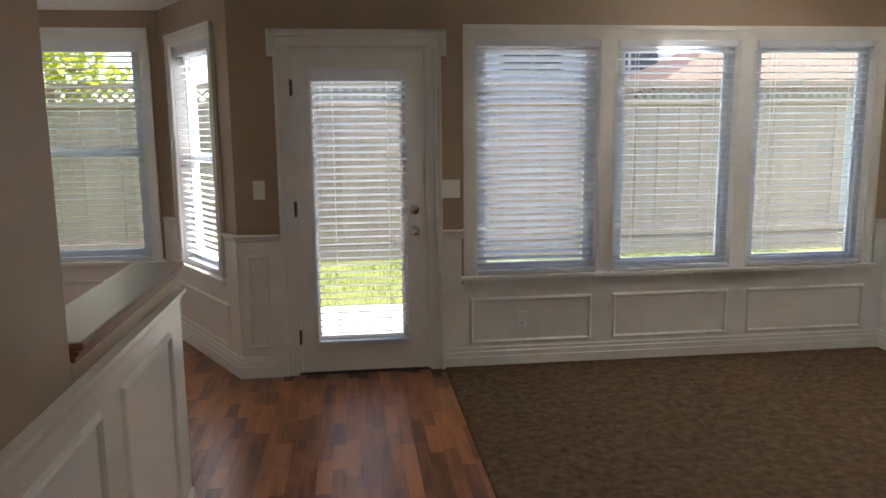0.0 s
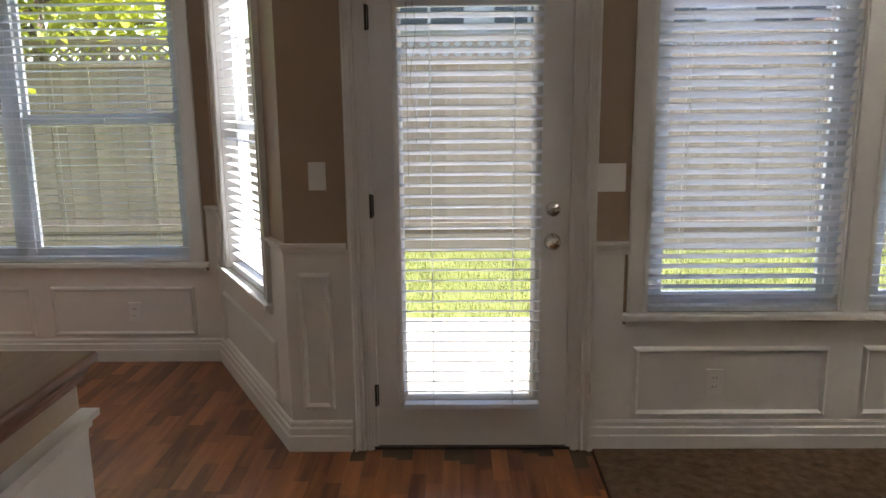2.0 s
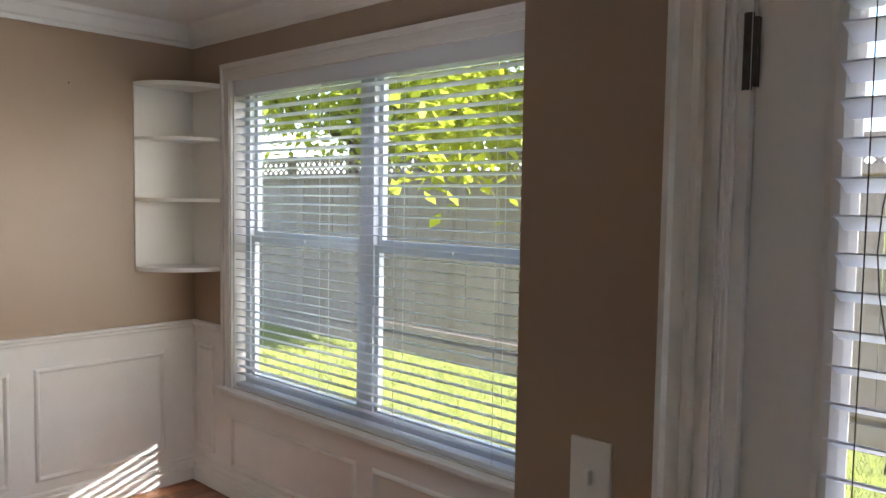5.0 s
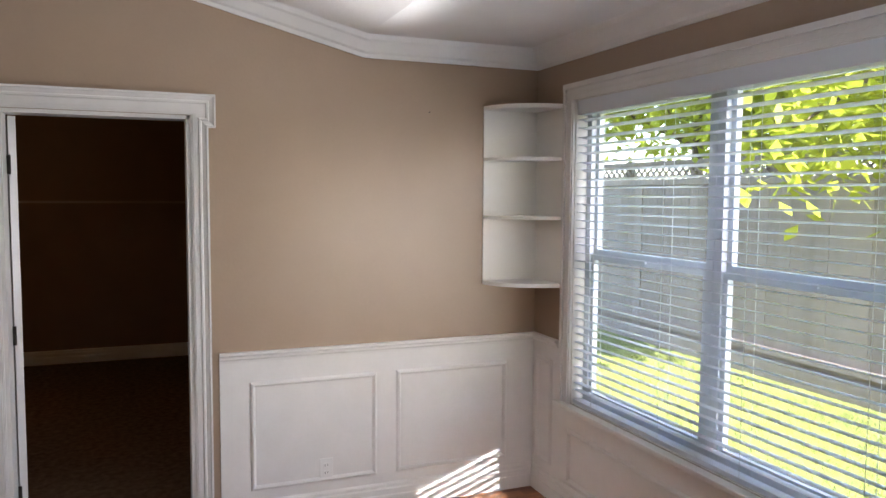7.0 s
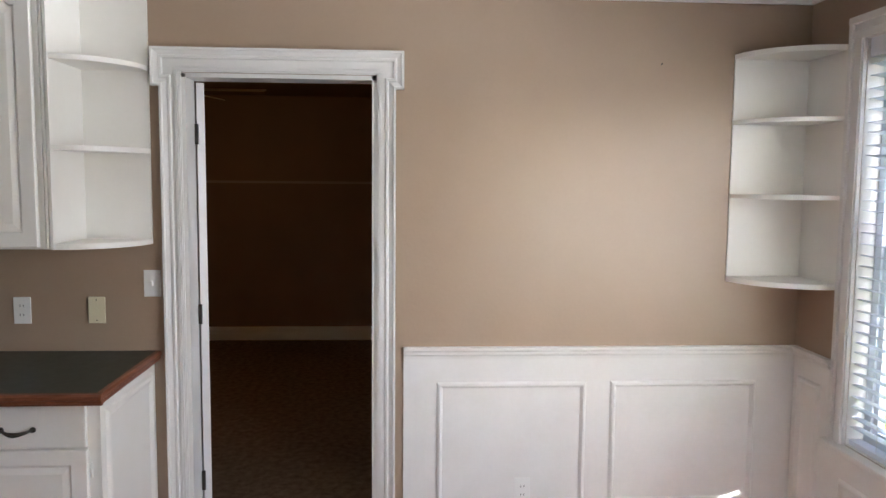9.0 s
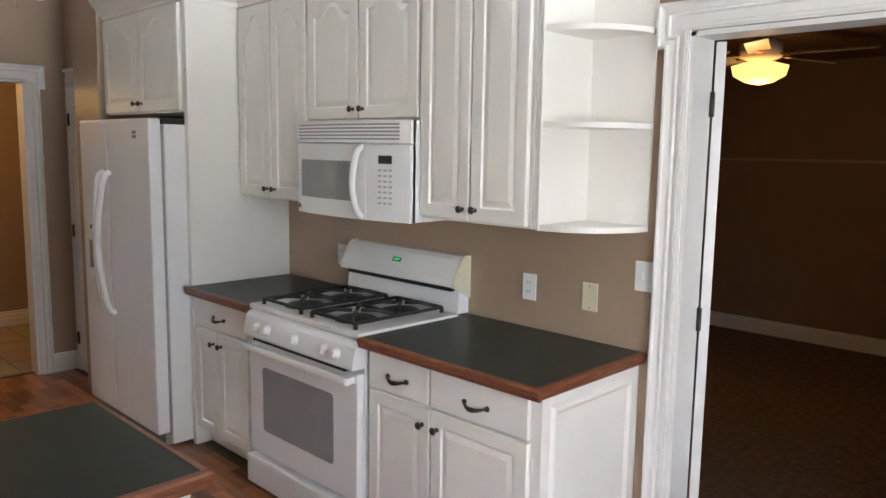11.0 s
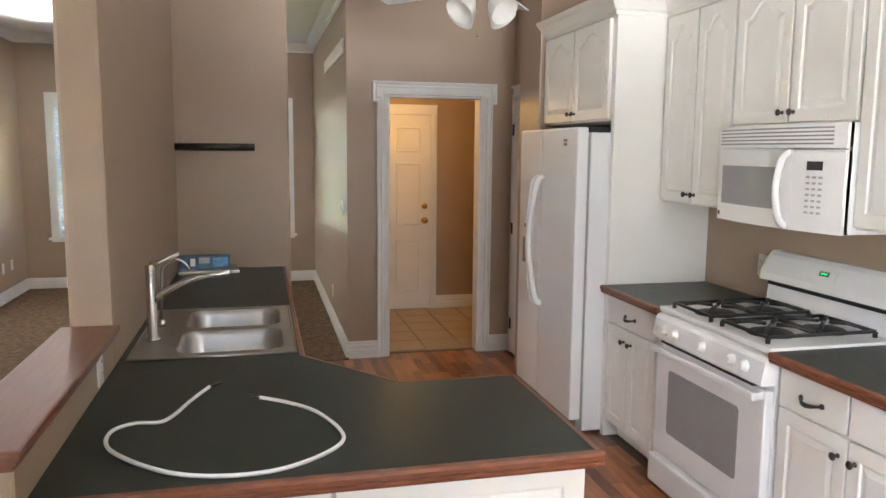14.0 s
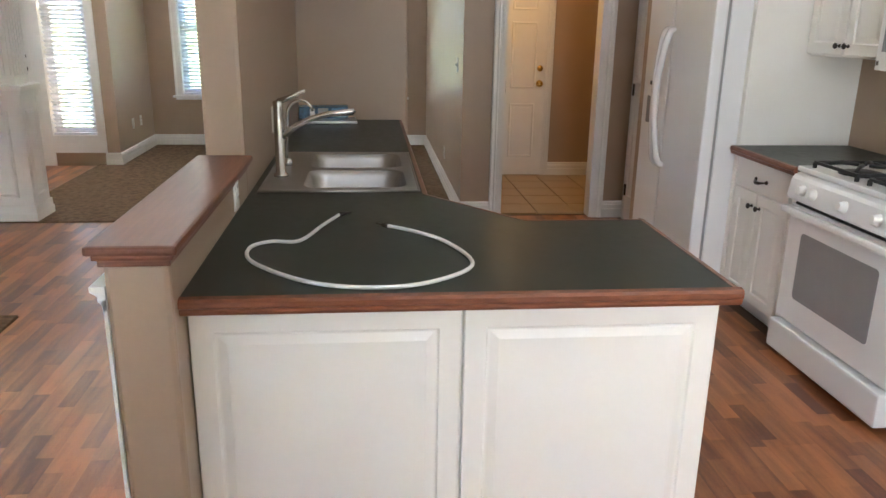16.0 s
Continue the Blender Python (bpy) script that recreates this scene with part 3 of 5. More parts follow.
wainscot((XE, YP), A, [(PX(b), PX(a), 0.155, 0.47) for a, b in ((1.45, 2.28), (2.42, 3.24), (3.38, 4.25))] + [(PX(0.17), PX(0.03), 0.19, 0.80)],
         holes=[(PX(4.30), PX(1.40), 0.565), (PX(1.18), PX(0.325), 0)], rail_gaps=[(PX(4.29), PX(1.415)), (PX(1.265), PX(0.24))], base_gaps=[(PX(1.265), PX(0.24))], cut1=-0.6, cut0=1)
wainscot(A, B, [(0.16, 1.2, 0.155, 0.455)], holes=[(0.2, 1.16, 0.565)], rail_gaps=[(0.19, 1.16)], cut0=-0.6, cut1=0.6)
wainscot(B, (XW, YB), [(BX(-0.83), BX(-1.68), 0.155, 0.455), (BX(-1.79), BX(-2.83), 0.155, 0.455), (BX(-3.0), BX(-3.18), 0.19, 0.80)],
         holes=[(BX(-0.735), BX(-2.94), 0.545)], rail_gaps=[(BX(-0.735), BX(-2.94))], cut0=0.6, cut1=1)
wainscot((XW, YB), (XW, 6.022), [(WY(7.64), WY(6.96), 0.19, 0.765), (WY(6.85), WY(6.17), 0.19, 0.765)], cut0=1)
casing("trim", MW, WY(DK[1]), WY(DK[0]), 2.108)
casing("trim", MH, HX(HD[0]), HX(HD[1]), 2.11)
casing("trim", MC, 0.0, 0.42, 2.10, width=0.07, ears=False)
wainscot((XE, 2.5), (XE, YP), [(0.3 + k * 1.0, 1.15 + k * 1.0, 0.19, 0.765) for k in range(4)], cut1=1)
baseboard((-3.235, 0.54), (-2.49, 0.54))
baseboard((-1.545, 0.54), (-1.31, 0.54), 0, -1)
baseboard((-1.31, 0.54), (-1.31, -3.2), -1, 1)
baseboard((-1.31, -3.2), (2.06, -3.2), 1, 1)
baseboard((2.06, -3.2), (2.06, -1.82), 1, -1)
baseboard((2.06, -1.82), (2.21, -1.82), -1, 0)
baseboard((-2.90, 0.36), (-2.90, -1.25))
baseboard((-2.90, -1.25), (-2.445, -1.25))
# panelling on the outer face of the half wall
wainscot((PART[1], 4.862), (PART[1], 1.49), [(0.205, 0.815, 0.19, 0.845), (1.0, 1.6, 0.19, 0.845), (1.8, 2.4, 0.19, 0.845), (2.6, 3.2, 0.19, 0.845)], top=0.965)

# the glazed door
def hinge(bm, z, x, y):
    tube(bm, [(x, y, z - 0.05), (x, y, z + 0.05)], 0.007, 8)
    box(bm, x - 0.012, y - 0.012, z - 0.045, x + 0.004, y, z + 0.045)


d0, d1 = PX(1.17), PX(0.355)
door = fixed_root("door_1", MP, "white glazed patio door with a slat blind", "door")
bm = bmesh.new()
g0, g1, gz0, gz1 = PX(1.02), PX(0.475), 0.24, 1.90
box(bm, d0, -0.055, 0.008, g0, -0.01, 2.05)
box(bm, g1, -0.055, 0.008, d1, -0.01, 2.05)
box(bm, g0, -0.055, 0.008, g1, -0.01, gz0)
box(bm, g0, -0.055, gz1, g1, -0.01, 2.05)
part("leaf", bm, WHITE, door)
part("glazing_bead", frame_strips(bmesh.new(), g0 - 0.03, g1 + 0.03, gz0 - 0.03, gz1 + 0.03, w=0.04, d=0.012, y0=-0.01), WHITE, door)
pane = part("pane", box(bmesh.new(), g0, -0.036, gz0, g1, -0.03, gz1), GLASS, door)
pane.visible_shadow = False
for z in (0.25, 1.08, 1.83):
    bm = bmesh.new()
    hinge(bm, z, d1 + 0.008, 0.0)
    part("hinge", bm, BRONZE, door)
def knob(parent, x, z, y, material, latch):
    bm = bmesh.new()
    prof = [(0, 0.034), (0.008, 0.034), (0.012, 0.016), (0.03, 0.013), (0.04, 0.026), (0.055, 0.028), (0.064, 0.02), (0.067, 0.004)] if latch else [(0, 0.031), (0.012, 0.031), (0.018, 0.026), (0.02, 0.010), (0.026, 0.008)]
    tube(bm, [(x, y + o, z) for o, r in prof], [r for o, r in prof], 20)
    part("door_knob" if latch else "deadbolt", bm, material, parent, "round brushed metal knob" if latch else "")


knob(door, PX(1.10), 0.925, -0.01, CHROME, True)
knob(door, PX(1.10), 1.06, -0.01, CHROME, False)
part("threshold", box(bmesh.new(), d0 - 0.02, -0.14, 0.0, d1 + 0.02, 0.01, 0.012), BRONZE, door)
blind(MP, PX(1.05), PX(0.472), 0.20, 1.94, 0.022, 20, pitch=0.0445, valance=0.075, cords=(0.2, 0.78), label="white slat blind mounted on the patio door")
root = thing("blind_cord", MP, "thin knotted blind cord hanging on the door", "cord")
bm = bmesh.new()
tube(bm, [(PX(0.535) - 0.012 * math.sin(k * 0.8), 0.055, 1.88 - k * 0.05) for k in range(12)], 0.0009, 5)
tube(bm, [(PX(0.51), 0.055, 1.88 - k * 0.08) for k in range(12)], 0.0009, 5)
part("strand", bm, BRONZE, root)

# plates by the patio door
wall_plate("light_switch", MP, PX(0.13), 1.205, "switch", label="white toggle switch plate on the brown wall")
wall_plate("light_switch", MP, PX(1.335), 1.19, "blank", label="wide white switch plate beside the door", w=0.116)
wall_plate("wall_outlet", MP, PX(1.80), 0.31, y=0.008, label="white outlet on the wainscot below the windows")
wall_plate("wall_outlet", MB, BX(-1.19), 0.30, y=0.008, label="white duplex outlet on the bay wainscot")
wall_plate("wall_outlet", MW, WY(6.565), 0.26, y=0.008, label="white duplex outlet on the white wainscot")
wall_plate("light_switch", MW, WY(4.935), 1.21, "switch", label="white toggle switch beside the dark doorway")
wall_plate("wall_jack", MW, WY(4.697), 1.094, "jack", CREAM, "cream phone jack plate over the counter")
wall_plate("wall_outlet", MW, WY(4.385), 1.093, label="white duplex outlet over the counter")
wall_plate("wall_outlet", MW, WY(3.06), 1.09, label="white duplex outlet beside the range")
fixed("nail", tube(bmesh.new(), [(XW, 7.15, 2.18), (XW + 0.012, 7.15, 2.183)], 0.003, 6), BRONZE, "small nail left in the wall", "nail")
m_, l_ = side((PART[0], 1.49), (PART[0], 4.862))
wall_plate("wall_outlet", m_, 3.99 - 1.49, 0.985, label="white outlet on the half wall over the counter")
wall_plate("wall_outlet", m_, 2.9 - 1.49, 1.09, label="white outlet behind the faucet")
m_, l_ = side((-1.31, 0.54), (-1.31, -3.2))
wall_plate("light_switch", m_, 0.35, 1.2, "switch", label="white switch in the hallway")
wall_plate("wall_outlet", m_, 1.3, 0.32, label="white outlet low in the hallway")
m_, l_ = side((2.06, -3.2), (2.06, -1.82))
wall_plate("wall_outlet", m_, 0.55, 0.38, label="white outlet low on the living room wall")
wall_plate("wall_jack", m_, 0.85, 0.38, "jack", label="white jack plate low on the living room wall")

# corner shelf
def quarter(bm, cx, cy, rx, ry, z0, z1, sx, sy, n=14):
    """A quarter-round board in the corner (cx, cy), reaching rx and ry along the signs sx, sy."""
    pts = [(cx, cy)] + [(cx + sx * rx * math.cos(a), cy + sy * ry * math.sin(a)) for a in [math.pi / 2 * k / n for k in range(n + 1)]]
    return prism(bm, pts, z0, z1)


shelf = thing("corner_shelf", pose(XW, YB, 1.222), "white quarter-round corner shelf with four boards", "shelf")
for z, t in ((0.0, 0.022), (0.375, 0.018), (0.70, 0.018), (0.985, 0.022)):
    part("shelf_board", quarter(bmesh.new(), 0, 0, 0.30, 0.345, z, z + t, 1, -1), CABINET, shelf)
part("back_panel", box(bmesh.new(), 0, -0.345, 0.0, 0.008, 0, 1.0), CABINET, shelf)
part("back_panel", box(bmesh.new(), 0.008, -0.008, 0.0, 0.30, 0, 1.0), CABINET, shelf)

# open door of the dark room
door = fixed_root("door_2", pose(XW - 0.146, DK[0] + 0.024, 0, 0, 0, 28), "white panel door standing open into the dark room", "door")
part("leaf", box(bmesh.new(), -0.78, 0.0, 0.01, 0.0, 0.036, 2.088, bevel=0.002), WHITE, door)
root = thing("door_hinges", MW, "dark metal hinges on the doorway jamb", "hinge")
for z in (0.27, 1.05, 1.86):
    part("hinge", box(bmesh.new(), WY(DK[0]) - 0.0185, -0.139, z - 0.045, WY(DK[0]) - 0.034, -0.128, z + 0.045), BRONZE, root)

# back door of the tiled room: six panels
def panel_door(name, m, w, h, label, material, panels, holes=()):
    root = fixed_root(name, m, label, "door")
    leaf = part("leaf", box(bmesh.new(), 0, 0, 0.012, w, 0.035, h), material, root)
    for a, b, c, d in panels:
        bm = frame_strips(bmesh.new(), a, b, c, d, w=0.022, d=0.007, y0=0.035)
        box(bm, a + 0.04, 0.035, c + 0.04, b - 0.04, 0.041, d - 0.04)
        part("panel", bm, material, leaf)
    return root


m_, l_ = side((-2.37, -1.25), (-1.47, -1.25))
SIX = [(a, b, c, d) for a, b in ((0.1, 0.36), (0.45, 0.71)) for c, d in ((0.2, 0.75), (0.9, 1.55), (1.66, 1.92))]
door = panel_door("door_3", m_, 0.81, 2.03, "cream six-panel back door with brass knob", WHITE, SIX)
knob(door, 0.06, 0.95, 0.035, BRASS, True)
knob(door, 0.06, 1.10, 0.035, BRASS, False)
casing("trim", m_ @ Matrix.Translation((0, 0.01, 0)), -0.005, 0.815, 2.04, width=0.07, ears=False)
m_, l_ = side((-2.69, 1.03), (-2.69, 0.5))
door = panel_door("door_4", m_, 0.42, 2.08, "narrow white pantry door", WHITE, [(0.07, 0.35, 0.2, 0.95), (0.07, 0.35, 1.1, 1.95)])
for z in (0.25, 1.05, 1.85):
    part("hinge", box(bmesh.new(), 0.39, 0.035, z - 0.045, 0.415, 0.045, z + 0.045), BRONZE, door)
root = thing("door_hinges", MH, "metal hinges on the hallway jamb", "hinge")
for z in (0.27, 1.05, 1.86):
    part("hinge", box(bmesh.new(), HX(HD[1]) - 0.0195, -0.08, z - 0.045, HX(HD[1]) - 0.024, -0.02, z + 0.045), BRONZE, root)

# entry: front door, sidelight and transom
m_ = ME
door = panel_door("door_5", ME @ Matrix.Translation((EX(2.86), -0.06, 0)), 0.87, 2.03, "white front door with a lever set", WHITE, [(0.1, 0.77, 0.2, 0.9), (0.1, 0.77, 1.05, 1.9)])
knob(door, 0.07, 1.0, 0.035, BRONZE, True)
knob(door, 0.07, 1.13, 0.035, BRONZE, False)
window("window_7", ME, EX(2.27), EX(2.72), 0.32, 2.12, mid=False, label="tall white sidelight window beside the front door")
blind(ME, EX(2.275), EX(2.715), 0.322, 2.115, -0.03, 36, cords=(0.2, 0.8))
window("window_8", ME, EX(2.27), EX(3.75), 2.44, 2.88, mid=False, label="white transom window over the front door")
root = fixed_root("trim", ME, "white entry casing with a corniced header", "trim")
bm = bmesh.new()
box(bm, EX(2.19), 0, 0.14, EX(2.27), 0.02, 2.12)
box(bm, EX(2.72), 0, 0.0, EX(2.84), 0.02, 2.12)
box(bm, EX(2.19), 0, 0.14, EX(2.72), 0.022, 0.32)
box(bm, EX(3.75), 0, 0, EX(3.84), 0.02, 2.12)
part("side_casing", bm, WHITE, root)
bm = bmesh.new()
box(bm, EX(2.19), 0, 2.12, EX(3.84), 0.025, 2.25)
box(bm, EX(2.13), 0, 2.25, EX(3.9), 0.08, 2.30, bevel=0.01)
box(bm, EX(2.19), 0, 2.30, EX(3.84), 0.02, 2.44)
box(bm, EX(2.17), 0, 2.44, EX(2.27), 0.02, 2.88)
box(bm, EX(2.17), 0, 2.88, EX(3.84), 0.02, 2.96)
part("header", bm, WHITE, root)
for i, (a, b) in enumerate(FW):
    window(f"window_{9 + i}", MF, FX(a), FX(b), 0.62, 2.22)
    window_trim(MF, FX(a), FX(b), 0.62, 2.22)
    blind(MF, FX(a) + 0.008, FX(b) - 0.008, 0.622, 2.217, -0.035, 34)
# white panelled pedestal with a fluted column
ped = fixed_root("column_pedestal", pose(1.98, 0.28, 0), "white panelled half wall with a fluted column", "column")
part("base", box(bmesh.new(), 0, 0, 0, 1.3, 0.29, 1.0, bevel=0.004), WHITE, ped)
bm = bmesh.new()
box(bm, -0.03, -0.03, 1.0, 1.33, 0.32, 1.035, bevel=0.008)
box(bm, -0.015, -0.015, 0.965, 1.315, 0.305, 1.0)
part("ledge", bm, WHITE, ped)
bm = bmesh.new()
box(bm, -0.02, -0.02, 0, 1.32, 0.31, 0.07)
box(bm, -0.012, -0.012, 0.07, 1.312, 0.302, 0.13)
part("baseboard", bm, WHITE, ped)
bm = bmesh.new()
box(bm, 0.03, 0.03, 1.035, 0.26, 0.26, 2.97)
for k in range(5):
    box(bm, 0.05 + k * 0.042, 0.02, 1.1, 0.07 + k * 0.042, 0.27, 2.9)
    box(bm, 0.02, 0.05 + k * 0.042, 1.1, 0.27, 0.07 + k * 0.042, 2.9)
part("column", bm, WHITE, ped)
for k, mm in enumerate((pose(0, 0.29, 0, 0, 0, -90), pose(1.3, 0.29, 0, 0, 0, 180))):
    bm = frame_strips(bmesh.new(), 0.05, 0.24 if k == 0 else 0.6, 0.19, 0.85, y0=0.0)
    if k == 0:
        bmesh.ops.transform(bm, matrix=pose(0, 0, 0, 0, 0, 90) , verts=bm.verts)
    else:
        bmesh.ops.transform(bm, matrix=Matrix.Translation((0.05, 0.29, 0)), verts=bm.verts)
    part("panel_moulding", bm, WHITE, ped)

# ---- kitchen ----
def door_mesh(w, h, arch=0.0, t=0.02):
    """A raised-panel cabinet door in the x-z plane with its face at y = t; arch: rise of a cathedral top."""
    bm = bmesh.new()
    n = 16

    def outline(inset, a):
        pts = [(inset, inset), (w - inset, inset)]
        for k in range(n + 1):
            u = 1 - k / n
            q = max(0.0, min(1.0, (0.5 - abs(u - 0.5)) / 0.5 * 1.35 - 0.2))
            pts.append((inset + u * (w - 2 * inset), h - inset - a * (1 - q * q * (3 - 2 * q))))
        return pts
    rings = []
    for inset, y, a in ((0, 0, 0), (0, t - 0.003, 0), (0.003, t, 0), (0.055, t, arch), (0.060, t - 0.007, arch), (0.066, t - 0.007, arch), (0.088, t - 0.0005, arch)):
        rings.append([bm.verts.new((x, y, z)) for x, z in outline(inset, a)])
    for a, b in zip(rings, rings[1:]):
        for k in range(len(a)):
            bm.faces.new((a[k], a[(k + 1) % len(a)], b[(k + 1) % len(a)], b[k]))
    bm.faces.new(rings[-1])
    bm.faces.new(rings[0][::-1])
    return bm


def cab_knob(parent, x, z, y):
    bm = bmesh.new()
    prof = [(0, 0.009), (0.004, 0.009), (0.006, 0.005), (0.016, 0.005), (0.02, 0.013), (0.026, 0.0155), (0.031, 0.011), (0.033, 0.002)]
    tube(bm, [(x, y + o, z) for o, r in prof], [r for o, r in prof], 14)
    part("knob", bm, BRONZE, parent, "dark bronze knob")


def pull(parent, x, z, y):
    bm = bmesh.new()
    n = 12
    tube(bm, [(x - 0.055 + 0.11 * k / n, y + 0.005 + 0.024 * math.sin(math.pi * k / n), z - 0.010 * math.sin(math.pi * k / n)) for k in range(n + 1)],
         [0.0045 + 0.0045 * math.sin(math.pi * k / n) ** 2 for k in range(n + 1)], 10)
    for s in (-1, 1):
        tube(bm, [(x + s * 0.055, y, z), (x + s * 0.055, y + 0.006, z), (x + s * 0.057, y + 0.010, z)], [0.011, 0.010, 0.005], 10)
    part("handle", bm, BRONZE, parent, "dark bronze bow handle")


def cab_doors(root, s0, s1, z0, z1, y, arch, knob_low, n=2):
    w = (s1 - s0 - 0.012 * (n + 1)) / n
    for k in range(n):
        bm = door_mesh(w, z1 - z0, arch)
        a = s0 + 0.012 + k * (w + 0.012)
        bmesh.ops.translate(bm, vec=(a, y, z0), verts=bm.verts)
        d = part("door", bm, CABINET, root)
        x = a + (w - 0.03 if k == 0 else 0.03)
        cab_knob(d, x, z0 + 0.045 if knob_low else z1 - 0.06, y + 0.02)


def at_wall(y_left, depth):
    """Axes of a cabinet on the west wall whose face looks east: x runs south from y_left, y out of the wall."""
    return MW @ Matrix.Translation((WY(y_left), 0, 0))


TOP = 2.45
def upper(y_lo, y_hi, z0, depth, label):
    root = thing("wall_cabinet", at_wall(y_hi, 0), label, "cabinet", "white kitchen cabinets")
    w = y_hi - y_lo
    part("body", box(bmesh.new(), 0.001, 0.002, z0, w - 0.001, depth, TOP), CABINET, root)
    return root, w


r, w = upper(2.54, 3.20, 1.40, 0.315, "tall white wall cabinet with arched raised-panel doors")
cab_doors(r, 0, w, 1.41, TOP - 0.02, 0.316, 0.07, True)
r, w = upper(3.20, 4.02, 1.805, 0.315, "short white wall cabinet over the microwave")
cab_doors(r, 0, w, 1.815, TOP - 0.02, 0.316, 0.07, True)
r, w = upper(4.02, 4.655, 1.385, 0.315, "tall white wall cabinet next to the open end shelves")
cab_doors(r, 0.03, w, 1.395, TOP - 0.02, 0.316, 0.07, True)
part("fluted_stile", box(box(bmesh.new(), 0.004, 0.316, 1.39, 0.012, 0.324, TOP), 0.018, 0.316, 1.39, 0.026, 0.324, TOP), CABINET, r)
r, w = upper(1.475, 2.495, 1.86, 0.635, "white cabinet over the refrigerator with arched doors")
cab_doors(r, 0, w, 1.87, TOP - 0.02, 0.636, 0.06, True)
r = thing("end_shelf", pose(XW, 4.657, 1.383), "white quarter-round open shelves at the cabinet run's end", "shelf")
for z, t in ((0, 0.022), (0.385, 0.02), (0.73, 0.02), (1.045, 0.022)):
    part("shelf_board", quarter(bmesh.new(), 0.002, 0, 0.315, 0.285, z, z + t, 1, 1), CABINET, r)
part("back_panel", box(bmesh.new(), 0.001, 0, 0, 0.01, 0.285, 1.067), CABINET, r)
part("side_panel", box(bmesh.new(), 0.01, 0, 0, 0.325, 0.010, 1.067), CABINET, r)
r = thing("tall_cabinet_side", pose(0, 0, 0), "tall white side panel of the refrigerator niche", "panel")
part("panel", box(bmesh.new(), XW + 0.002, 2.499, 0, -2.615, 2.535, TOP), CABINET, r)
part("front_stile", box(bmesh.new(), -2.615, 2.497, 0, -2.60, 2.5365, TOP, bevel=0.003), CABINET, r)
for a, b, d, ca, cb in ((1.475, 2.537, 0.64, 0, -1), (2.537, 4.655, 0.32, 1, 0)):
    m = Matrix.Translation((0, 0, 0)) @ side((XW + d, b), (XW + d, a))[0]
    bm = sweep(bmesh.new(), CROWN, 0, b - a, cb, ca)
    ob = tagged(finish("cabinet_crown", bm, CABINET, m @ Matrix.Translation((0, 0, TOP - 0.012))), "white crown moulding along the cabinet tops", "moulding")
tagged(finish("cabinet_crown", sweep(bmesh.new(), CROWN, 0, 0.32, 1, -1), CABINET, side((XW + 0.32, 2.537), (XW + 0.64, 2.537))[0] @ Matrix.Rotation(0, 4, "Z") @ Matrix.Translation((0, 0, TOP - 0.012))), "white crown moulding along the cabinet tops", "moulding")


def base_cabinet(y_lo, y_hi, splits, door_split, label):
    root = thing("base_cabinet", at_wall(y_hi, 0), label, "cabinet", "white kitchen cabinets")
    w = y_hi - y_lo
    bm = bmesh.new()
    box(bm, 0.001, 0.002, 0.10, w - 0.001, 0.615, 0.874)
    box(bm, 0.001, 0.002, 0.0, w - 0.001, 0.54, 0.10)
    part("body", bm, CABINET, root)
    for a, b in zip(splits, splits[1:]):
        d = part("drawer", box(bmesh.new(), a + 0.005, 0.616, 0.708, b - 0.005, 0.637, 0.862, bevel=0.005), CABINET, root)
        pull(d, (a + b) / 2, 0.775, 0.637)
    for k, (a, b) in enumerate(((splits[0], door_split), (door_split, splits[-1]))):
        bm = door_mesh(b - a - 0.008, 0.583)
        bmesh.ops.translate(bm, vec=(a + 0.004, 0.616, 0.115), verts=bm.verts)
        d = part("door", bm, CABINET, root)
        cab_knob(d, b - 0.04 if k == 0 else a + 0.04, 0.628, 0.636)
    for z in (0.20, 0.62):
        for x in (splits[0] - 0.006, splits[-1] + 0.006):
            part("hinge", tube(bmesh.new(), [(x, 0.622, z - 0.025), (x, 0.622, z + 0.025)], 0.005, 8), CABINET, root)
    return root


base_cabinet(2.537, 3.187, (0.085, 0.638), 0.385, "white base cabinet with drawer beside the refrigerator")
r = base_cabinet(4.04, 4.935, (0.04, 0.52, 0.88), 0.515, "white base cabinet with two drawers and doors")
bm = frame_strips(bmesh.new(), 0.05, 0.57, 0.14, 0.83, w=0.04, d=0.012, y0=0.0)
bmesh.ops.transform(bm, matrix=Matrix(((0, -1, 0, 0.0), (1, 0, 0, 0), (0, 0, 1, 0), (0, 0, 0, 1))), verts=bm.verts)
part("end_panel", bm, CABINET, r)


def counter_top(name, boxes, edges, label, extra=()):
    root = thing(name, pose(0, 0, 0), label, "countertop")
    bm = bmesh.new()
    for x0, y0, x1, y1 in boxes:
        box(bm, x0, y0, 0.877, x1, y1, 0.914)
    for pts in extra:
        prism(bm, pts, 0.877, 0.914)
    part("slab", bm, COUNTER, root)
    for p0, p1 in edges:
        m, l = side(p0, p1)
        prof = [(0, 0.872), (0.012, 0.872), (0.016, 0.880), (0.016, 0.888), (0.021, 0.893), (0.021, 0.906), (0.016, 0.913), (0, 0.9155)]
        bm = sweep(bmesh.new(), prof, 0, l, 0, 0)
        bmesh.ops.transform(bm, matrix=m, verts=bm.verts)
        part("wood_edge", bm, EDGE, root, "cherry wood nosing")
    return root


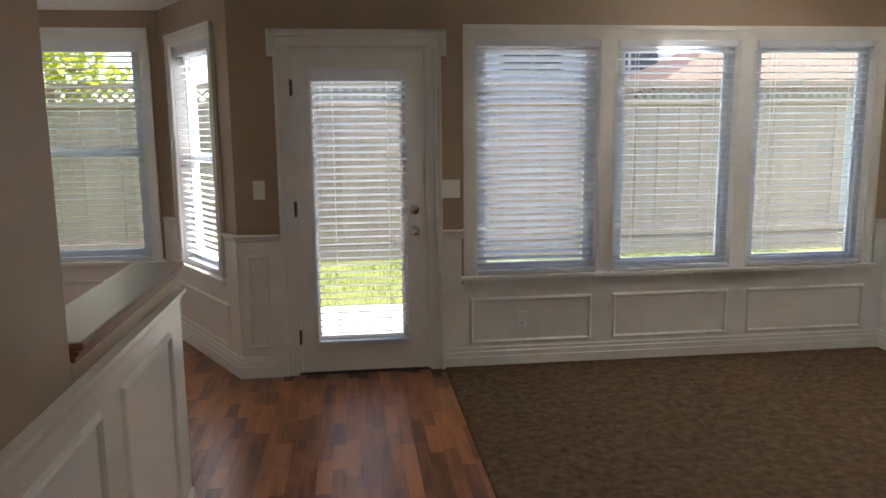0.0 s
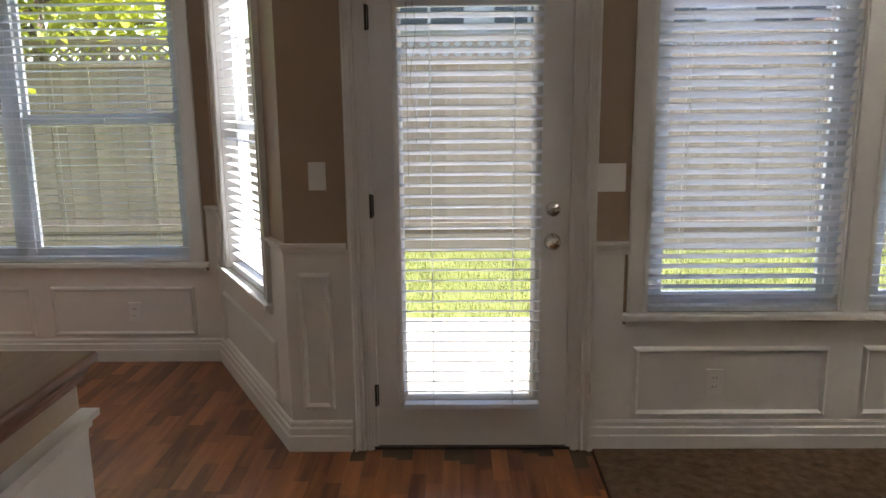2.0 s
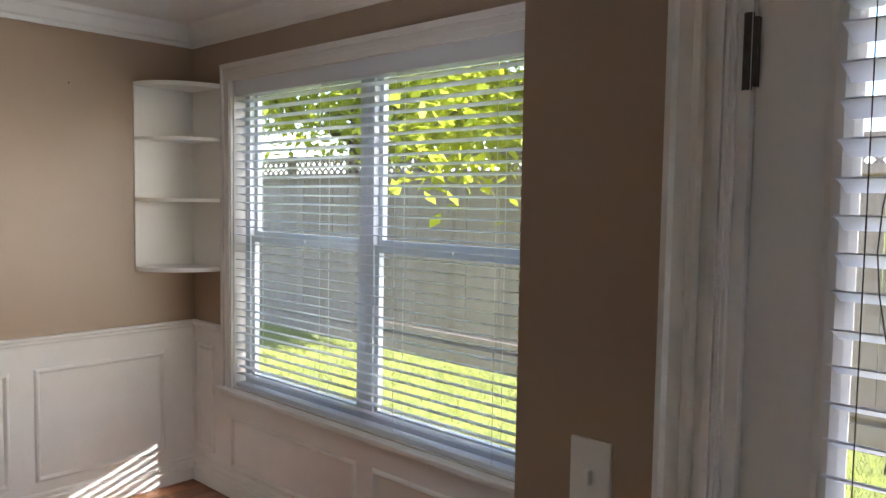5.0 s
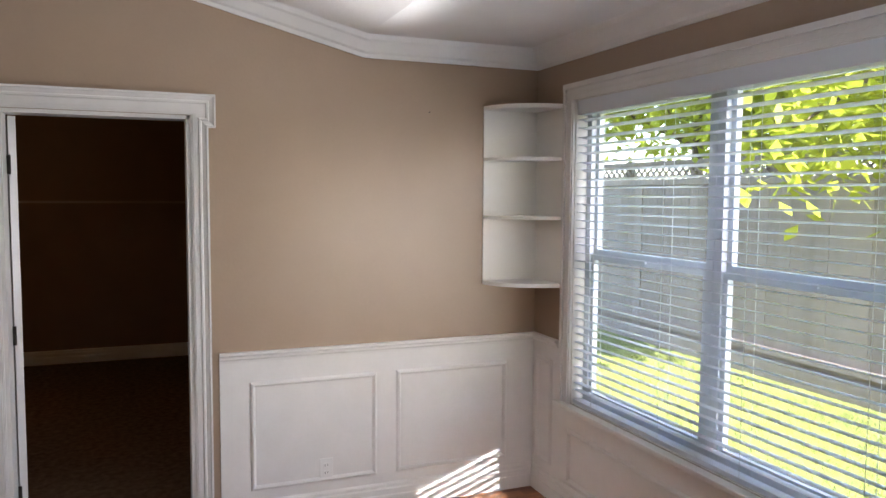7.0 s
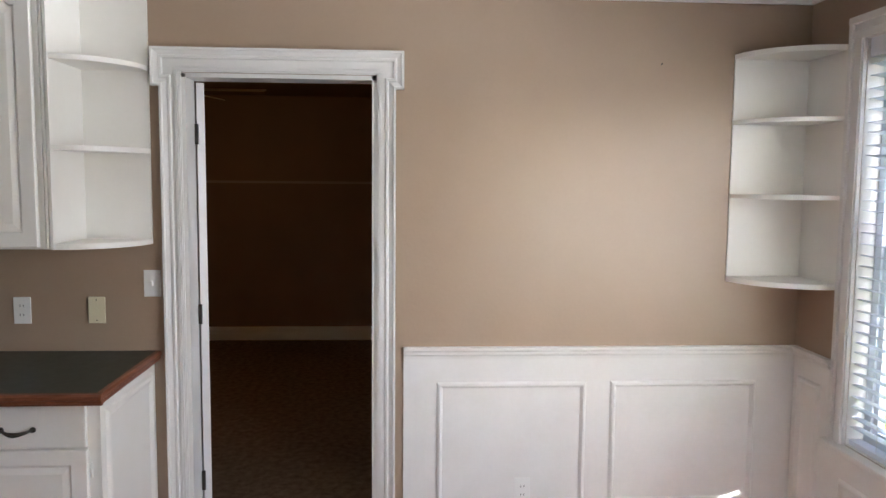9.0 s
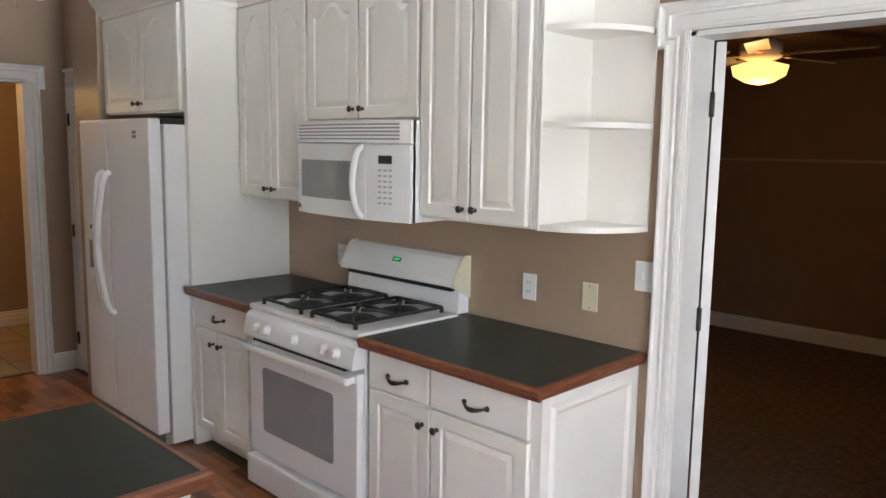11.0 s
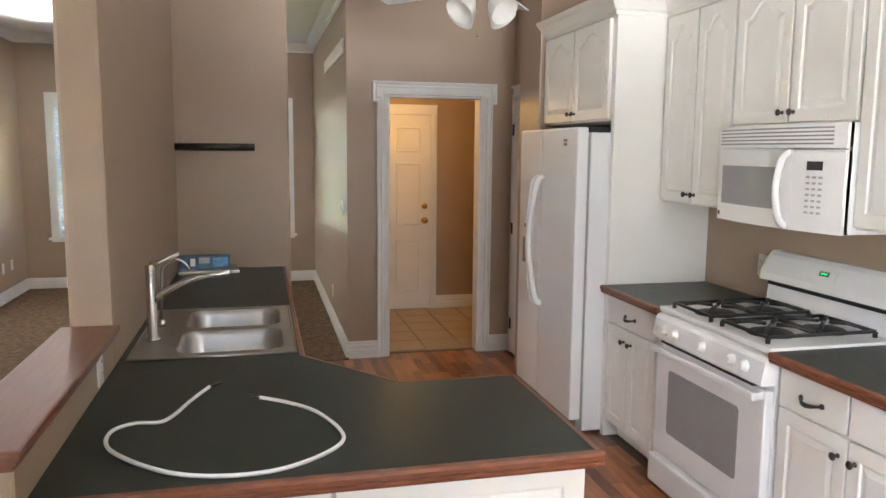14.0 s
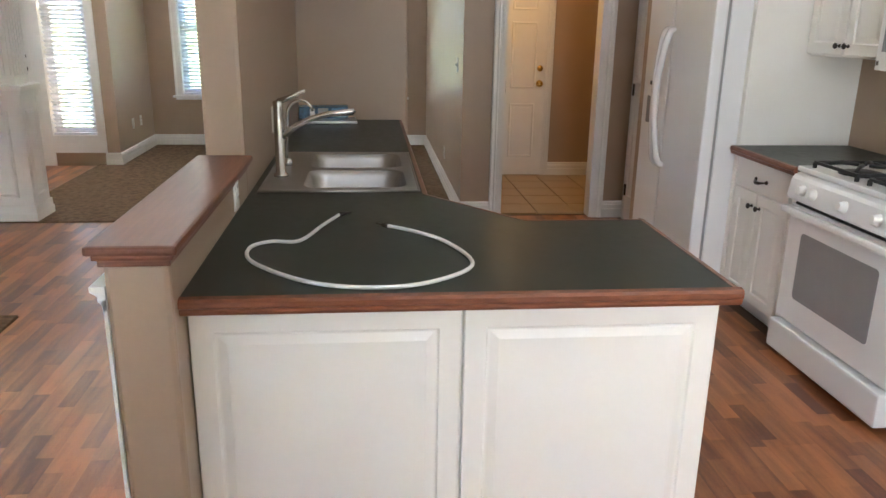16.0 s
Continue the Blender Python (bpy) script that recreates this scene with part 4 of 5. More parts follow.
counter_top("countertop", [(XW + 0.001, 2.537, -2.57, 3.187)], [((-2.57, 3.187), (-2.57, 2.537))], "dark green laminate countertop with cherry wood edge")
counter_top("countertop", [(XW + 0.001, 4.04, -2.57, 4.945)], [((-2.57, 4.966), (-2.57, 4.04)), ((XW + 0.001, 4.945), (-2.57, 4.945))], "dark green laminate countertop with cherry wood edge")
XI = -0.775
counter_top("peninsula_countertop",
            [],
            [((-1.496, 4.795), (PART[0], 4.795)), ((-1.475, 4.104), (-1.475, 4.795)), ((XI, 1.49), (XI, 3.72)), ((XI, 3.72), (-1.08, 4.125)), ((-1.08, 4.125), (-1.475, 4.125))],
            "dark green laminate peninsula countertop with cherry wood edge", extra=[[(PART[0], 1.49), (XI, 1.49), (XI, 3.72), (-1.08, 4.125), (-1.475, 4.125), (-1.475, 4.795), (PART[0], 4.795), (PART[0], 3.2405), (-0.185, 3.2405),
                                                                                           (-0.185, 3.66), (-0.73, 3.66), (-0.73, 2.82), (-0.185, 2.82), (-0.185, 3.24), (PART[0], 3.24)]])
r = thing("peninsula_cabinet", side((-1.475, 4.735), (PART[0], 4.735))[0], "white peninsula cabinet with two raised end panels", "cabinet")
L = 1.475 + PART[0]
bm = bmesh.new()
box(bm, 0, -0.60, 0, L, 0, 0.875)
box(bm, L - 0.62, -3.24, 0.0, L, -0.60, 0.70)
part("body", bm, CABINET, r)
for a, b in ((0.012, L / 2 - 0.004), (L / 2 + 0.004, L - 0.004)):
    bm = door_mesh(b - a, 0.83)
    bmesh.ops.translate(bm, vec=(a, 0.001, 0.03), verts=bm.verts)
    part("end_panel", bm, CABINET, r)
# half wall's cap
cap = thing("half_wall_cap", pose(0, 0, 1.02), "glossy cherry wood cap on the half wall", "cap")
bm = box(box(bmesh.new(), -0.138, 3.737, -0.006, 0.017, 4.872, 0.010, bevel=0.004), -0.147, 3.737, 0.010, 0.026, 4.881, 0.024, bevel=0.005)
part("cove", bm, EDGE, cap)
part("board", box(bmesh.new(), -0.158, 3.737, 0.024, 0.038, 4.894, 0.046, bevel=0.008), CAPWOOD, cap)
tagged(finish("ledge_rod", tube(bmesh.new(), [(PART[0], 1.52, 1.69), (-0.615, 1.52, 1.69)], 0.024, 14), BRONZE), "dark wooden rod shelf mounted on the beige wall", "shelf")

# sink
sink = thing("kitchen_sink", pose(-0.46, 3.24, 0.914), "double-bowl stainless steel sink set in the counter", "sink")
bm = bmesh.new()
n = 8
def rounded(x0, y0, x1, y1, rad):
    pts = []
    for cx, cy, a0 in ((x1 - rad, y1 - rad, 0), (x0 + rad, y1 - rad, 90), (x0 + rad, y0 + rad, 180), (x1 - rad, y0 + rad, 270)):
        pts += [(cx + rad * math.cos(radians(a0 + 90 * k / n)), cy + rad * math.sin(radians(a0 + 90 * k / n))) for k in range(n + 1)]
    return pts


for y0, y1 in ((-0.39, -0.025), (0.025, 0.39)):
    rings = []
    for inset, z in ((0, 0.006), (0.006, 0.0), (0.014, -0.02), (0.03, -0.15), (0.06, -0.17), (0.12, -0.175)):
        rings.append([bm.verts.new((x, y, z)) for x, y in rounded(-0.26 + inset, y0 + inset, 0.14 - inset, y1 - inset, max(0.07 - inset * 0.3, 0.02))])
    for a, b in zip(rings, rings[1:]):
        for k in range(len(a)):
            f = bm.faces.new((a[k], a[(k + 1) % len(a)], b[(k + 1) % len(a)], b[k]))
            f.smooth = True
    bm.faces.new(rings[-1])
part("bowl", bm, STEEL, sink)
bm = bmesh.new()
for a in ((-0.30, -0.43, -0.26, 0.43), (0.14, -0.43, 0.295, 0.43), (-0.26, -0.43, 0.14, -0.385), (-0.26, 0.385, 0.14, 0.43), (-0.26, -0.03, 0.14, 0.03)):
    box(bm, a[0], a[1], 0.0005, a[2], a[3], 0.006)
for cx, cy, sx, sy in [(x, y, sx, sy) for y0, y1 in ((-0.39, -0.025), (0.025, 0.39)) for x, sx in ((-0.26, 1), (0.14, -1)) for y, sy in ((y0, 1), (y1, -1))]:
    pts = [(cx, cy)] + [(cx + sx * 0.07 * (1 - math.sin(a)), cy + sy * 0.07 * (1 - math.cos(a))) for a in [math.pi / 2 * k / 8 for k in range(9)]]
    prism(bm, pts, 0.001, 0.0062)
tube(bm, [(-0.305, -0.435, 0.003), (0.30, -0.435, 0.003), (0.30, 0.435, 0.003), (-0.305, 0.435, 0.003), (-0.305, -0.435, 0.003)], 0.005, 8)
part("rim", bm, STEEL, sink)
for y in (-0.21, 0.21):
    part("drain", tube(bmesh.new(), [(-0.06, y, -0.1755), (-0.06, y, -0.172), (-0.06, y, -0.174)], [0.04, 0.038, 0.015], 20), CHROME, sink)
f = thing("kitchen_faucet", pose(-0.215, 3.39, 0.920), "brushed nickel single-lever kitchen faucet with pull-out spout", "faucet")
part("body", tube(bmesh.new(), [(0, 0, 0), (0, 0, 0.01), (0, 0, 0.012), (0, 0, 0.265), (0, 0, 0.30), (0, 0, 0.305)], [0.03, 0.028, 0.020, 0.019, 0.021, 0.015], 18), CHROME, f)
part("spout", tube(bmesh.new(), [(-0.01, 0, 0.16), (-0.06, 0.005, 0.20), (-0.13, 0.01, 0.235), (-0.20, 0.015, 0.255), (-0.30, 0.02, 0.265), (-0.305, 0.02, 0.26)], [0.014, 0.0135, 0.012, 0.012, 0.014, 0.009], 14), CHROME, f)
part("lever", tube(bmesh.new(), [(0, 0, 0.30), (-0.04, 0, 0.315), (-0.11, 0, 0.345)], [0.013, 0.010, 0.008], 10), CHROME, f)
f = thing("water_tap", pose(-0.20, 3.02, 0.920), "small curved chrome filtered-water tap", "faucet")
part("spout", tube(bmesh.new(), [(0, 0, 0), (-0.01, 0, 0.12)] + [(-0.07 + 0.06 * math.cos(a), 0, 0.2 + 0.07 * math.sin(a)) for a in [math.pi * k / 10 for k in range(10)]], 0.007, 10), CHROME, f)
part("sprayer_cap", tube(bmesh.new(), [(-0.02, 0.13, -0.005), (-0.02, 0.13, 0.02), (-0.02, 0.13, 0.03)], [0.02, 0.018, 0.01], 14), CHROME, f)

# hose on the counter
def smooth_path(pts, n=8):
    out = []
    p = [Vector(q) for q in pts]
    for i in range(len(p) - 1):
        a, b, c, d = p[max(i - 1, 0)], p[i], p[i + 1], p[min(i + 2, len(p) - 1)]
        for k in range(n):
            t = k / n
            out.append(0.5 * (2 * b + (c - a) * t + (2 * a - 5 * b + 4 * c - d) * t * t + (3 * b - a - 3 * c + d) * t ** 3))
    return out + [p[-1]]


hose = thing("braided_hose", pose(0, 0, 0.921), "white braided water hose lying curled on the counter", "hose")
HP = smooth_path([(-0.475, 4.10, 0.012), (-0.43, 4.20, 0.006), (-0.37, 4.355, 0), (-0.29, 4.36, 0), (-0.238, 4.42, 0), (-0.262, 4.55, 0), (-0.40, 4.705, 0), (-0.54, 4.765, 0), (-0.69, 4.752, 0), (-0.82, 4.65, 0), (-0.845, 4.54, 0), (-0.79, 4.37, 0), (-0.71, 4.28, 0.004), (-0.63, 4.235, 0.01)])
part("tubing", tube(bmesh.new(), HP, 0.0056, 10), CORD, hose)
part("fitting", tube(bmesh.new(), [(-0.475, 4.10, 0.012), (-0.49, 4.085, 0.012), (-0.492, 4.083, 0.012), (-0.512, 4.065, 0.012)], [0.0078, 0.0078, 0.005, 0.004], 10), BRONZE, hose)
part("fitting", tube(bmesh.new(), [(-0.63, 4.235, 0.01), (-0.615, 4.225, 0.01), (-0.613, 4.224, 0.01), (-0.595, 4.21, 0.012)], [0.0078, 0.0078, 0.005, 0.004], 10), BRONZE, hose)
t_ = thing("foil_box", pose(-0.29, 1.56, 0.934, 0, 0, 4), "blue printed carton lying on a tray", "box")
part("carton", box(bmesh.new(), -0.155, -0.05, 0, 0.155, 0.05, 0.075, bevel=0.003), BOXBLUE, t_)
part("print", box(bmesh.new(), 0.055, 0.0501, 0.014, 0.085, 0.0512, 0.062), PLASTIC, t_, "pale printed patch")
part("print", box(bmesh.new(), -0.03, 0.0501, 0.03, 0.035, 0.0512, 0.066), KEYGREY, t_, "grey printed picture")
part("print", box(bmesh.new(), -0.14, 0.0501, 0.01, -0.05, 0.0512, 0.064), surface("bright_blue_print", (0.03, 0.14, 0.40), (0.20, 0.45, 0.70), 0.3, scale=40), t_, "bright blue printed picture")
t_ = thing("tray", pose(-0.32, 1.62, 0.914, 0, 0, 4), "grey plastic tray on the counter", "tray")
part("tray_base", box(bmesh.new(), -0.18, -0.10, 0, 0.18, 0.11, 0.02, bevel=0.006), STEEL, t_)

# range: x east out of the wall, own axes of the west wall
rg = thing("gas_range", at_wall(4.035, 0) @ Matrix.Translation((0, -0.018, 0)), "white freestanding gas range with black grates", "stove")
W = 0.845
part("body", box(bmesh.new(), 0.003, 0.03, 0.09, W - 0.003, 0.655, 0.90), APPLIANCE, rg)
part("toe_base", box(bmesh.new(), 0.02, 0.05, 0.0, W - 0.02, 0.60, 0.09), DARK, rg)
part("cooktop", box(bmesh.new(), 0.0, 0.10, 0.90, W, 0.69, 0.925, bevel=0.006), APPLIANCE, rg)
bm = bmesh.new()
v = [(0.655, 0.775), (0.722, 0.775), (0.724, 0.785), (0.708, 0.868), (0.698, 0.884), (0.655, 0.905)]
sweep(bm, v, 0, W)
cp = part("control_panel", bm, APPLIANCE, rg)
for x in (0.115, 0.20, 0.42, 0.645, 0.73):
    k_ = part("knob", tube(bmesh.new(), [(x, 0.714, 0.826), (x, 0.722, 0.8275), (x, 0.726, 0.828), (x, 0.742, 0.831), (x, 0.746, 0.832)], [0.027, 0.026, 0.021, 0.019, 0.015], 16), PLASTIC, cp)
bm = box(bmesh.new(), 0.004, 0.656, 0.19, W - 0.004, 0.695, 0.752, bevel=0.008)
od = part("oven_door", bm, APPLIANCE, rg)
bm = bmesh.new()
pts = rounded(0.165, 0.315, W - 0.125, 0.632, 0.02)
bm2 = prism(bm, pts, 0, 0.003)
bmesh.ops.transform(bm2, matrix=Matrix(((1, 0, 0, 0), (0, 0, 1, 0.6945), (0, 1, 0, 0), (0, 0, 0, 1))), verts=bm2.verts)
part("oven_window", bm2, GREYGLASS, od)
bm = box(bmesh.new(), 0.01, 0.722, 0.712, W - 0.01, 0.752, 0.745, bevel=0.01)
for x in (0.02, W - 0.07):
    box(bm, x, 0.69, 0.715, x + 0.05, 0.725, 0.742)
part("door_handle", bm, APPLIANCE, od)
bm = bmesh.new()
for k in range(24):
    box(bm, 0.065 + k * 0.03, 0.660, 0.757, 0.087 + k * 0.03, 0.712, 0.769)
part("vent_slot", bm, DARK, rg)
part("drawer", box(bmesh.new(), 0.004, 0.656, 0.03, W - 0.004, 0.722, 0.175, bevel=0.012), APPLIANCE, rg)
bm = bmesh.new()
sweep(bm, [(0.02, 0.92), (0.095, 0.92), (0.085, 1.035), (0.135, 1.05), (0.13, 1.085), (0.08, 1.17), (0.06, 1.188), (0.02, 1.188)], 0.012, W - 0.012)
bg = part("backguard", bm, APPLIANCE, rg)
for a, b, mt in ((0.0, 0.0125, YELLOWED), (W - 0.0125, W, YELLOWED)):
    part("end_cap", sweep(bmesh.new(), [(0.02, 0.99), (0.088, 1.035), (0.137, 1.048), (0.132, 1.087), (0.082, 1.173), (0.06, 1.191), (0.02, 1.191)], a, b), mt, bg, "yellowed plastic end cap")
# black strip drawn for the shade under the backguard's overhang
part("shade_strip", box(bmesh.new(), 0.04, 0.086, 1.025, W - 0.04, 0.112, 1.041), DARK, bg)
mt = Matrix.Translation((W / 2, 0.1055, 1.13)) @ Matrix.Rotation(radians(29), 4, "X")
bm = box(bmesh.new(), -0.075, -0.001, -0.022, 0.075, 0.002, 0.022, m=mt)
ck = part("clock_panel", bm, PLASTIC, bg)
part("display", box(bmesh.new(), -0.03, 0.002, -0.008, 0.03, 0.0032, 0.014, m=mt), BLACK, ck)
part("digits", box(bmesh.new(), -0.02, 0.0032, -0.001, 0.02, 0.0038, 0.008, m=mt), glow("green_digits", (0.05, 0.6, 0.15), 0.15), ck, "small green digits")
for cx in (0.225, 0.62):
    for cy in (0.26, 0.52):
        part("burner", tube(bmesh.new(), [(cx, cy, 0.925), (cx, cy, 0.935), (cx, cy, 0.942), (cx, cy, 0.945)], [0.10, 0.085, 0.05, 0.03], 20), BLACK, rg)
for cx in (0.225, 0.62):
    bm = bmesh.new()
    for x in (cx - 0.155, cx + 0.155):
        box(bm, x - 0.006, 0.14, 0.945, x + 0.006, 0.65, 0.958)
    for y in (0.14, 0.39, 0.65):
        box(bm, cx - 0.155, y - 0.006, 0.945, cx + 0.155, y + 0.006, 0.958)
    for cy in (0.26, 0.52):
        for k in range(4):
            a = math.pi / 4 + k * math.pi / 2
            d = Vector((math.cos(a), math.sin(a), 0))
            tube(bm, [Vector((cx, cy, 0.966)) + d * 0.02, Vector((cx, cy, 0.968)) + d * 0.09, Vector((cx, cy, 0.95)) + d * 0.17], 0.009, 6)
    for x in (cx - 0.155, cx + 0.155):
        for y in (0.14, 0.65):
            box(bm, x - 0.007, y - 0.007, 0.925, x + 0.007, y + 0.007, 0.95)
    part("grate", bm, BLACK, rg, "black cast-iron grate")

# microwave under the short cabinet
mw = thing("microwave", at_wall(4.03, 0) @ Matrix.Translation((0, 0, 1.352)), "white over-the-range microwave with curved front", "microwave")
part("body", box(bmesh.new(), 0.004, 0.003, 0.012, W - 0.004, 0.37, 0.45), APPLIANCE, mw)
def bowed(bm, s0, s1, z0, z1, y0, bulge, n=14, t=0.03):
    """A front that bows outwards across the oven's whole width."""
    def yy(s):
        u = 2 * s / W - 1
        return y0 + bulge * (1 - u * u)
    rows = [[bm.verts.new((s, y, z)) for y, z in ((y0 - t, z0), (yy(s), z0), (yy(s), z1), (y0 - t, z1))] for s in [s0 + (s1 - s0) * k / n for k in range(n + 1)]]
    for a, b in zip(rows, rows[1:]):
        for k in range(4):
            bm.faces.new((a[k], b[k], b[(k + 1) % 4], a[(k + 1) % 4]))
    bm.faces.new(rows[0])
    bm.faces.new(rows[-1][::-1])
    return bm


md = part("door", bowed(bmesh.new(), 0.255, W - 0.02, 0.01, 0.345, 0.385, 0.05), APPLIANCE, mw)
part("window", bowed(bmesh.new(), 0.315, W - 0.065, 0.09, 0.27, 0.387, 0.05), GREYGLASS, md)
pn = part("keypad_panel", bowed(bmesh.new(), 0.004, 0.251, 0.01, 0.345, 0.385, 0.05), APPLIANCE, mw)
vt = part("vent_grille", bowed(bmesh.new(), 0.004, W - 0.004, 0.352, 0.45, 0.385, 0.05), APPLIANCE, mw)
for k in range(5):
    part("louvre", bowed(bmesh.new(), 0.06, W - 0.03, 0.366 + k * 0.016, 0.373 + k * 0.016, 0.3862, 0.05, t=0.004), GREYGLASS, vt)
part("door_handle", tube(bmesh.new(), smooth_path([(0.278, 0.42, 0.02), (0.276, 0.462, 0.06), (0.274, 0.485, 0.175), (0.276, 0.462, 0.30), (0.278, 0.42, 0.338)]), 0.015, 10), APPLIANCE, md)
part("display", bowed(bmesh.new(), 0.10, 0.175, 0.262, 0.298, 0.3865, 0.05, t=0.004), BLACK, pn)
for i in range(7):
    for j in range(3):
        part("key", bowed(bmesh.new(), 0.098 + j * 0.03, 0.116 + j * 0.03, 0.085 + i * 0.024, 0.094 + i * 0.024, 0.3862, 0.05, 2, t=0.004), KEYGREY, pn)
part("badge", bowed(bmesh.new(), W - 0.05, W - 0.03, 0.03, 0.05, 0.3862, 0.05, 2, t=0.004), BRONZE, md)

# refrigerator
fr = thing("refrigerator", at_wall(2.494, 0), "white side-by-side refrigerator with curved handles", "refrigerator")
FWID = 0.965
part("body", box(bmesh.new(), 0, 0.02, 0.02, FWID, 0.75, 1.79, bevel=0.006), FRIDGE, fr)
for a, b in ((0.0, 0.555), (0.565, FWID)):
    part("door", box(bmesh.new(), a, 0.765, 0.09, b, 0.835, 1.82, bevel=0.014), FRIDGE, fr)
part("gasket", box(bmesh.new(), 0.01, 0.75, 0.09, FWID - 0.01, 0.766, 1.78), GREYGLASS, fr)
for x, e in ((0.522, -0.03), (0.598, 0.03)):
    part("door_handle", tube(bmesh.new(), smooth_path([(x, 0.835, 0.70), (x, 0.88, 0.76), (x - e, 0.912, 1.11), (x, 0.88, 1.46), (x, 0.835, 1.52)]), 0.019, 10), APPLIANCE, fr)
part("toe_grille", box(bmesh.new(), 0.01, 0.75, 0.02, FWID - 0.01, 0.79, 0.085), GREYGLASS, fr)
dp = part("dispenser", box(bmesh.new(), 0.68, 0.834, 0.90, 0.89, 0.839, 1.22, bevel=0.002), PLASTIC, fr)
part("recess", box(bmesh.new(), 0.705, 0.839, 0.93, 0.865, 0.8405, 1.10), GREYGLASS, dp)
part("button_strip", box(bmesh.new(), 0.73, 0.839, 1.17, 0.84, 0.841, 1.195), BLACK, dp)
for z in (1.715, 1.738):
    part("badge", box(bmesh.new(), 0.15, 0.835, z, 0.20, 0.837, z + 0.016), GREYGLASS, fr)
part("hinge_cover", box(bmesh.new(), 0.005, 0.62, 1.79, 0.05, 0.76, 1.82), DARK, fr)

# ceiling fans
def ceiling_fan(m, drop, lit, label):
    root = thing("ceiling_fan", m, label, "ceiling fan")
    part("downrod", tube(bmesh.new(), [(0, 0, 0.2), (0, 0, drop)], 0.013, 10), APPLIANCE, root)
    part("canopy", tube(bmesh.new(), [(0, 0, drop - 0.06), (0, 0, drop - 0.05), (0, 0, drop)], [0.03, 0.06, 0.075], 18), APPLIANCE, root)
    part("motor", tube(bmesh.new(), [(0, 0, 0.06), (0, 0, 0.08), (0, 0, 0.17), (0, 0, 0.2)], [0.06, 0.13, 0.13, 0.06], 22), APPLIANCE, root)
    for k in range(5):
        a = 2 * math.pi * k / 5 + 0.35
        bm = box(bmesh.new(), 0.2, -0.065, -0.004, 0.66, 0.065, 0.004, bevel=0.003, m=Matrix.Translation((0, 0, 0.10)) @ Matrix.Rotation(a, 4, "Z") @ Matrix.Rotation(0.2, 4, "X"))
        # lit fan's blades: pale cream puts the lamp's light into their colour
        bl = part("blade", bm, PLASTIC if not lit else CREAM, root)
        part("bracket", box(bmesh.new(), 0.10, -0.02, -0.005, 0.24, 0.02, 0.005, m=Matrix.Translation((0, 0, 0.095)) @ Matrix.Rotation(a, 4, "Z")), BRASS, bl)
    if lit:
        part("shade", tube(bmesh.new(), [(0, 0, 0.05), (0, 0, 0.03), (0, 0, -0.03), (0, 0, -0.07), (0, 0, -0.085)], [0.10, 0.17, 0.155, 0.085, 0.01], 22), glow("amber_glass", (1.0, 0.42, 0.10), 0.22), root, "lit amber glass bowl shade")
    else:
        for k in range(4):
            a = 2 * math.pi * k / 4 + 0.5
            d = Vector((math.cos(a), math.sin(a), 0))
            c0 = Vector((0, 0, 0.03)) + d * 0.07
            tip = (d * 0.75 + Vector((0, 0, -0.7))).normalized()
            part("shade", tube(bmesh.new(), [c0, c0 + tip * 0.03, c0 + tip * 0.07, c0 + tip * 0.11], [0.022, 0.045, 0.055, 0.07], 18, caps=False), SHADE, root, "frosted tulip glass shade")
        part("pull_chain", tube(bmesh.new(), [(0.02, 0, 0.04), (0.02, 0, -0.13), (0.02, 0, -0.145)], [0.0015, 0.0015, 0.006], 6), BRASS, root)
    return root


ceiling_fan(pose(-1.69, 2.95, 2.365), 1.025, False, "white ceiling fan with four tulip glass shades")
ceiling_fan(pose(-5.5, 4.38, 2.20), 0.30, True, "ceiling fan with a lit amber bowl in the dark room")
fan_lamp = new("fan_lamp", bpy.data.lights.new("fan_lamp", "POINT"))
fan_lamp.data.energy, fan_lamp.data.color, fan_lamp.data.shadow_soft_size = 0.9, (1.0, 0.55, 0.2), 0.1
fan_lamp.location = (-5.5, 4.38, 2.06)
lamp = new("hall_lamp", bpy.data.lights.new("hall_lamp", "POINT"))
lamp.data.energy, lamp.data.color, lamp.data.shadow_soft_size = 1.15, (1.0, 0.56, 0.16), 0.12
lamp.location = (-1.75, -0.4, 2.2)
cl = thing("ceiling_light", pose(-1.75, -0.4, 2.44), "round warm ceiling light in the tiled room", "ceiling light")
part("base", tube(bmesh.new(), [(0, 0, 0), (0, 0, -0.03)], 0.14, 20), BRASS, cl)

# ---- outdoors ----
GZ = -0.12
bm = bmesh.new()
box(bm, -400, YB + 0.0, GZ - 0.3, 400, 500, GZ)
box(bm, -400, -400, GZ - 0.3, 400, -3.36, GZ)
box(bm, XE + 0.16, -3.36, GZ - 0.3, 400, YB, GZ)
box(bm, B[0], YP + 0.15, GZ - 0.3, XE + 0.16, YB, GZ - 0.002)
fixed("ground", bm, SOIL, "green lawn ground around the house", "ground")
fixed("patio", box(bmesh.new(), -0.55, 6.82, GZ - 0.1, 6.5, 8.95, GZ + 0.04, bevel=0.01), CONCRETE, "pale sunlit concrete patio slab", "patio")
rnd = random.Random(4)
verts, faces = [], []
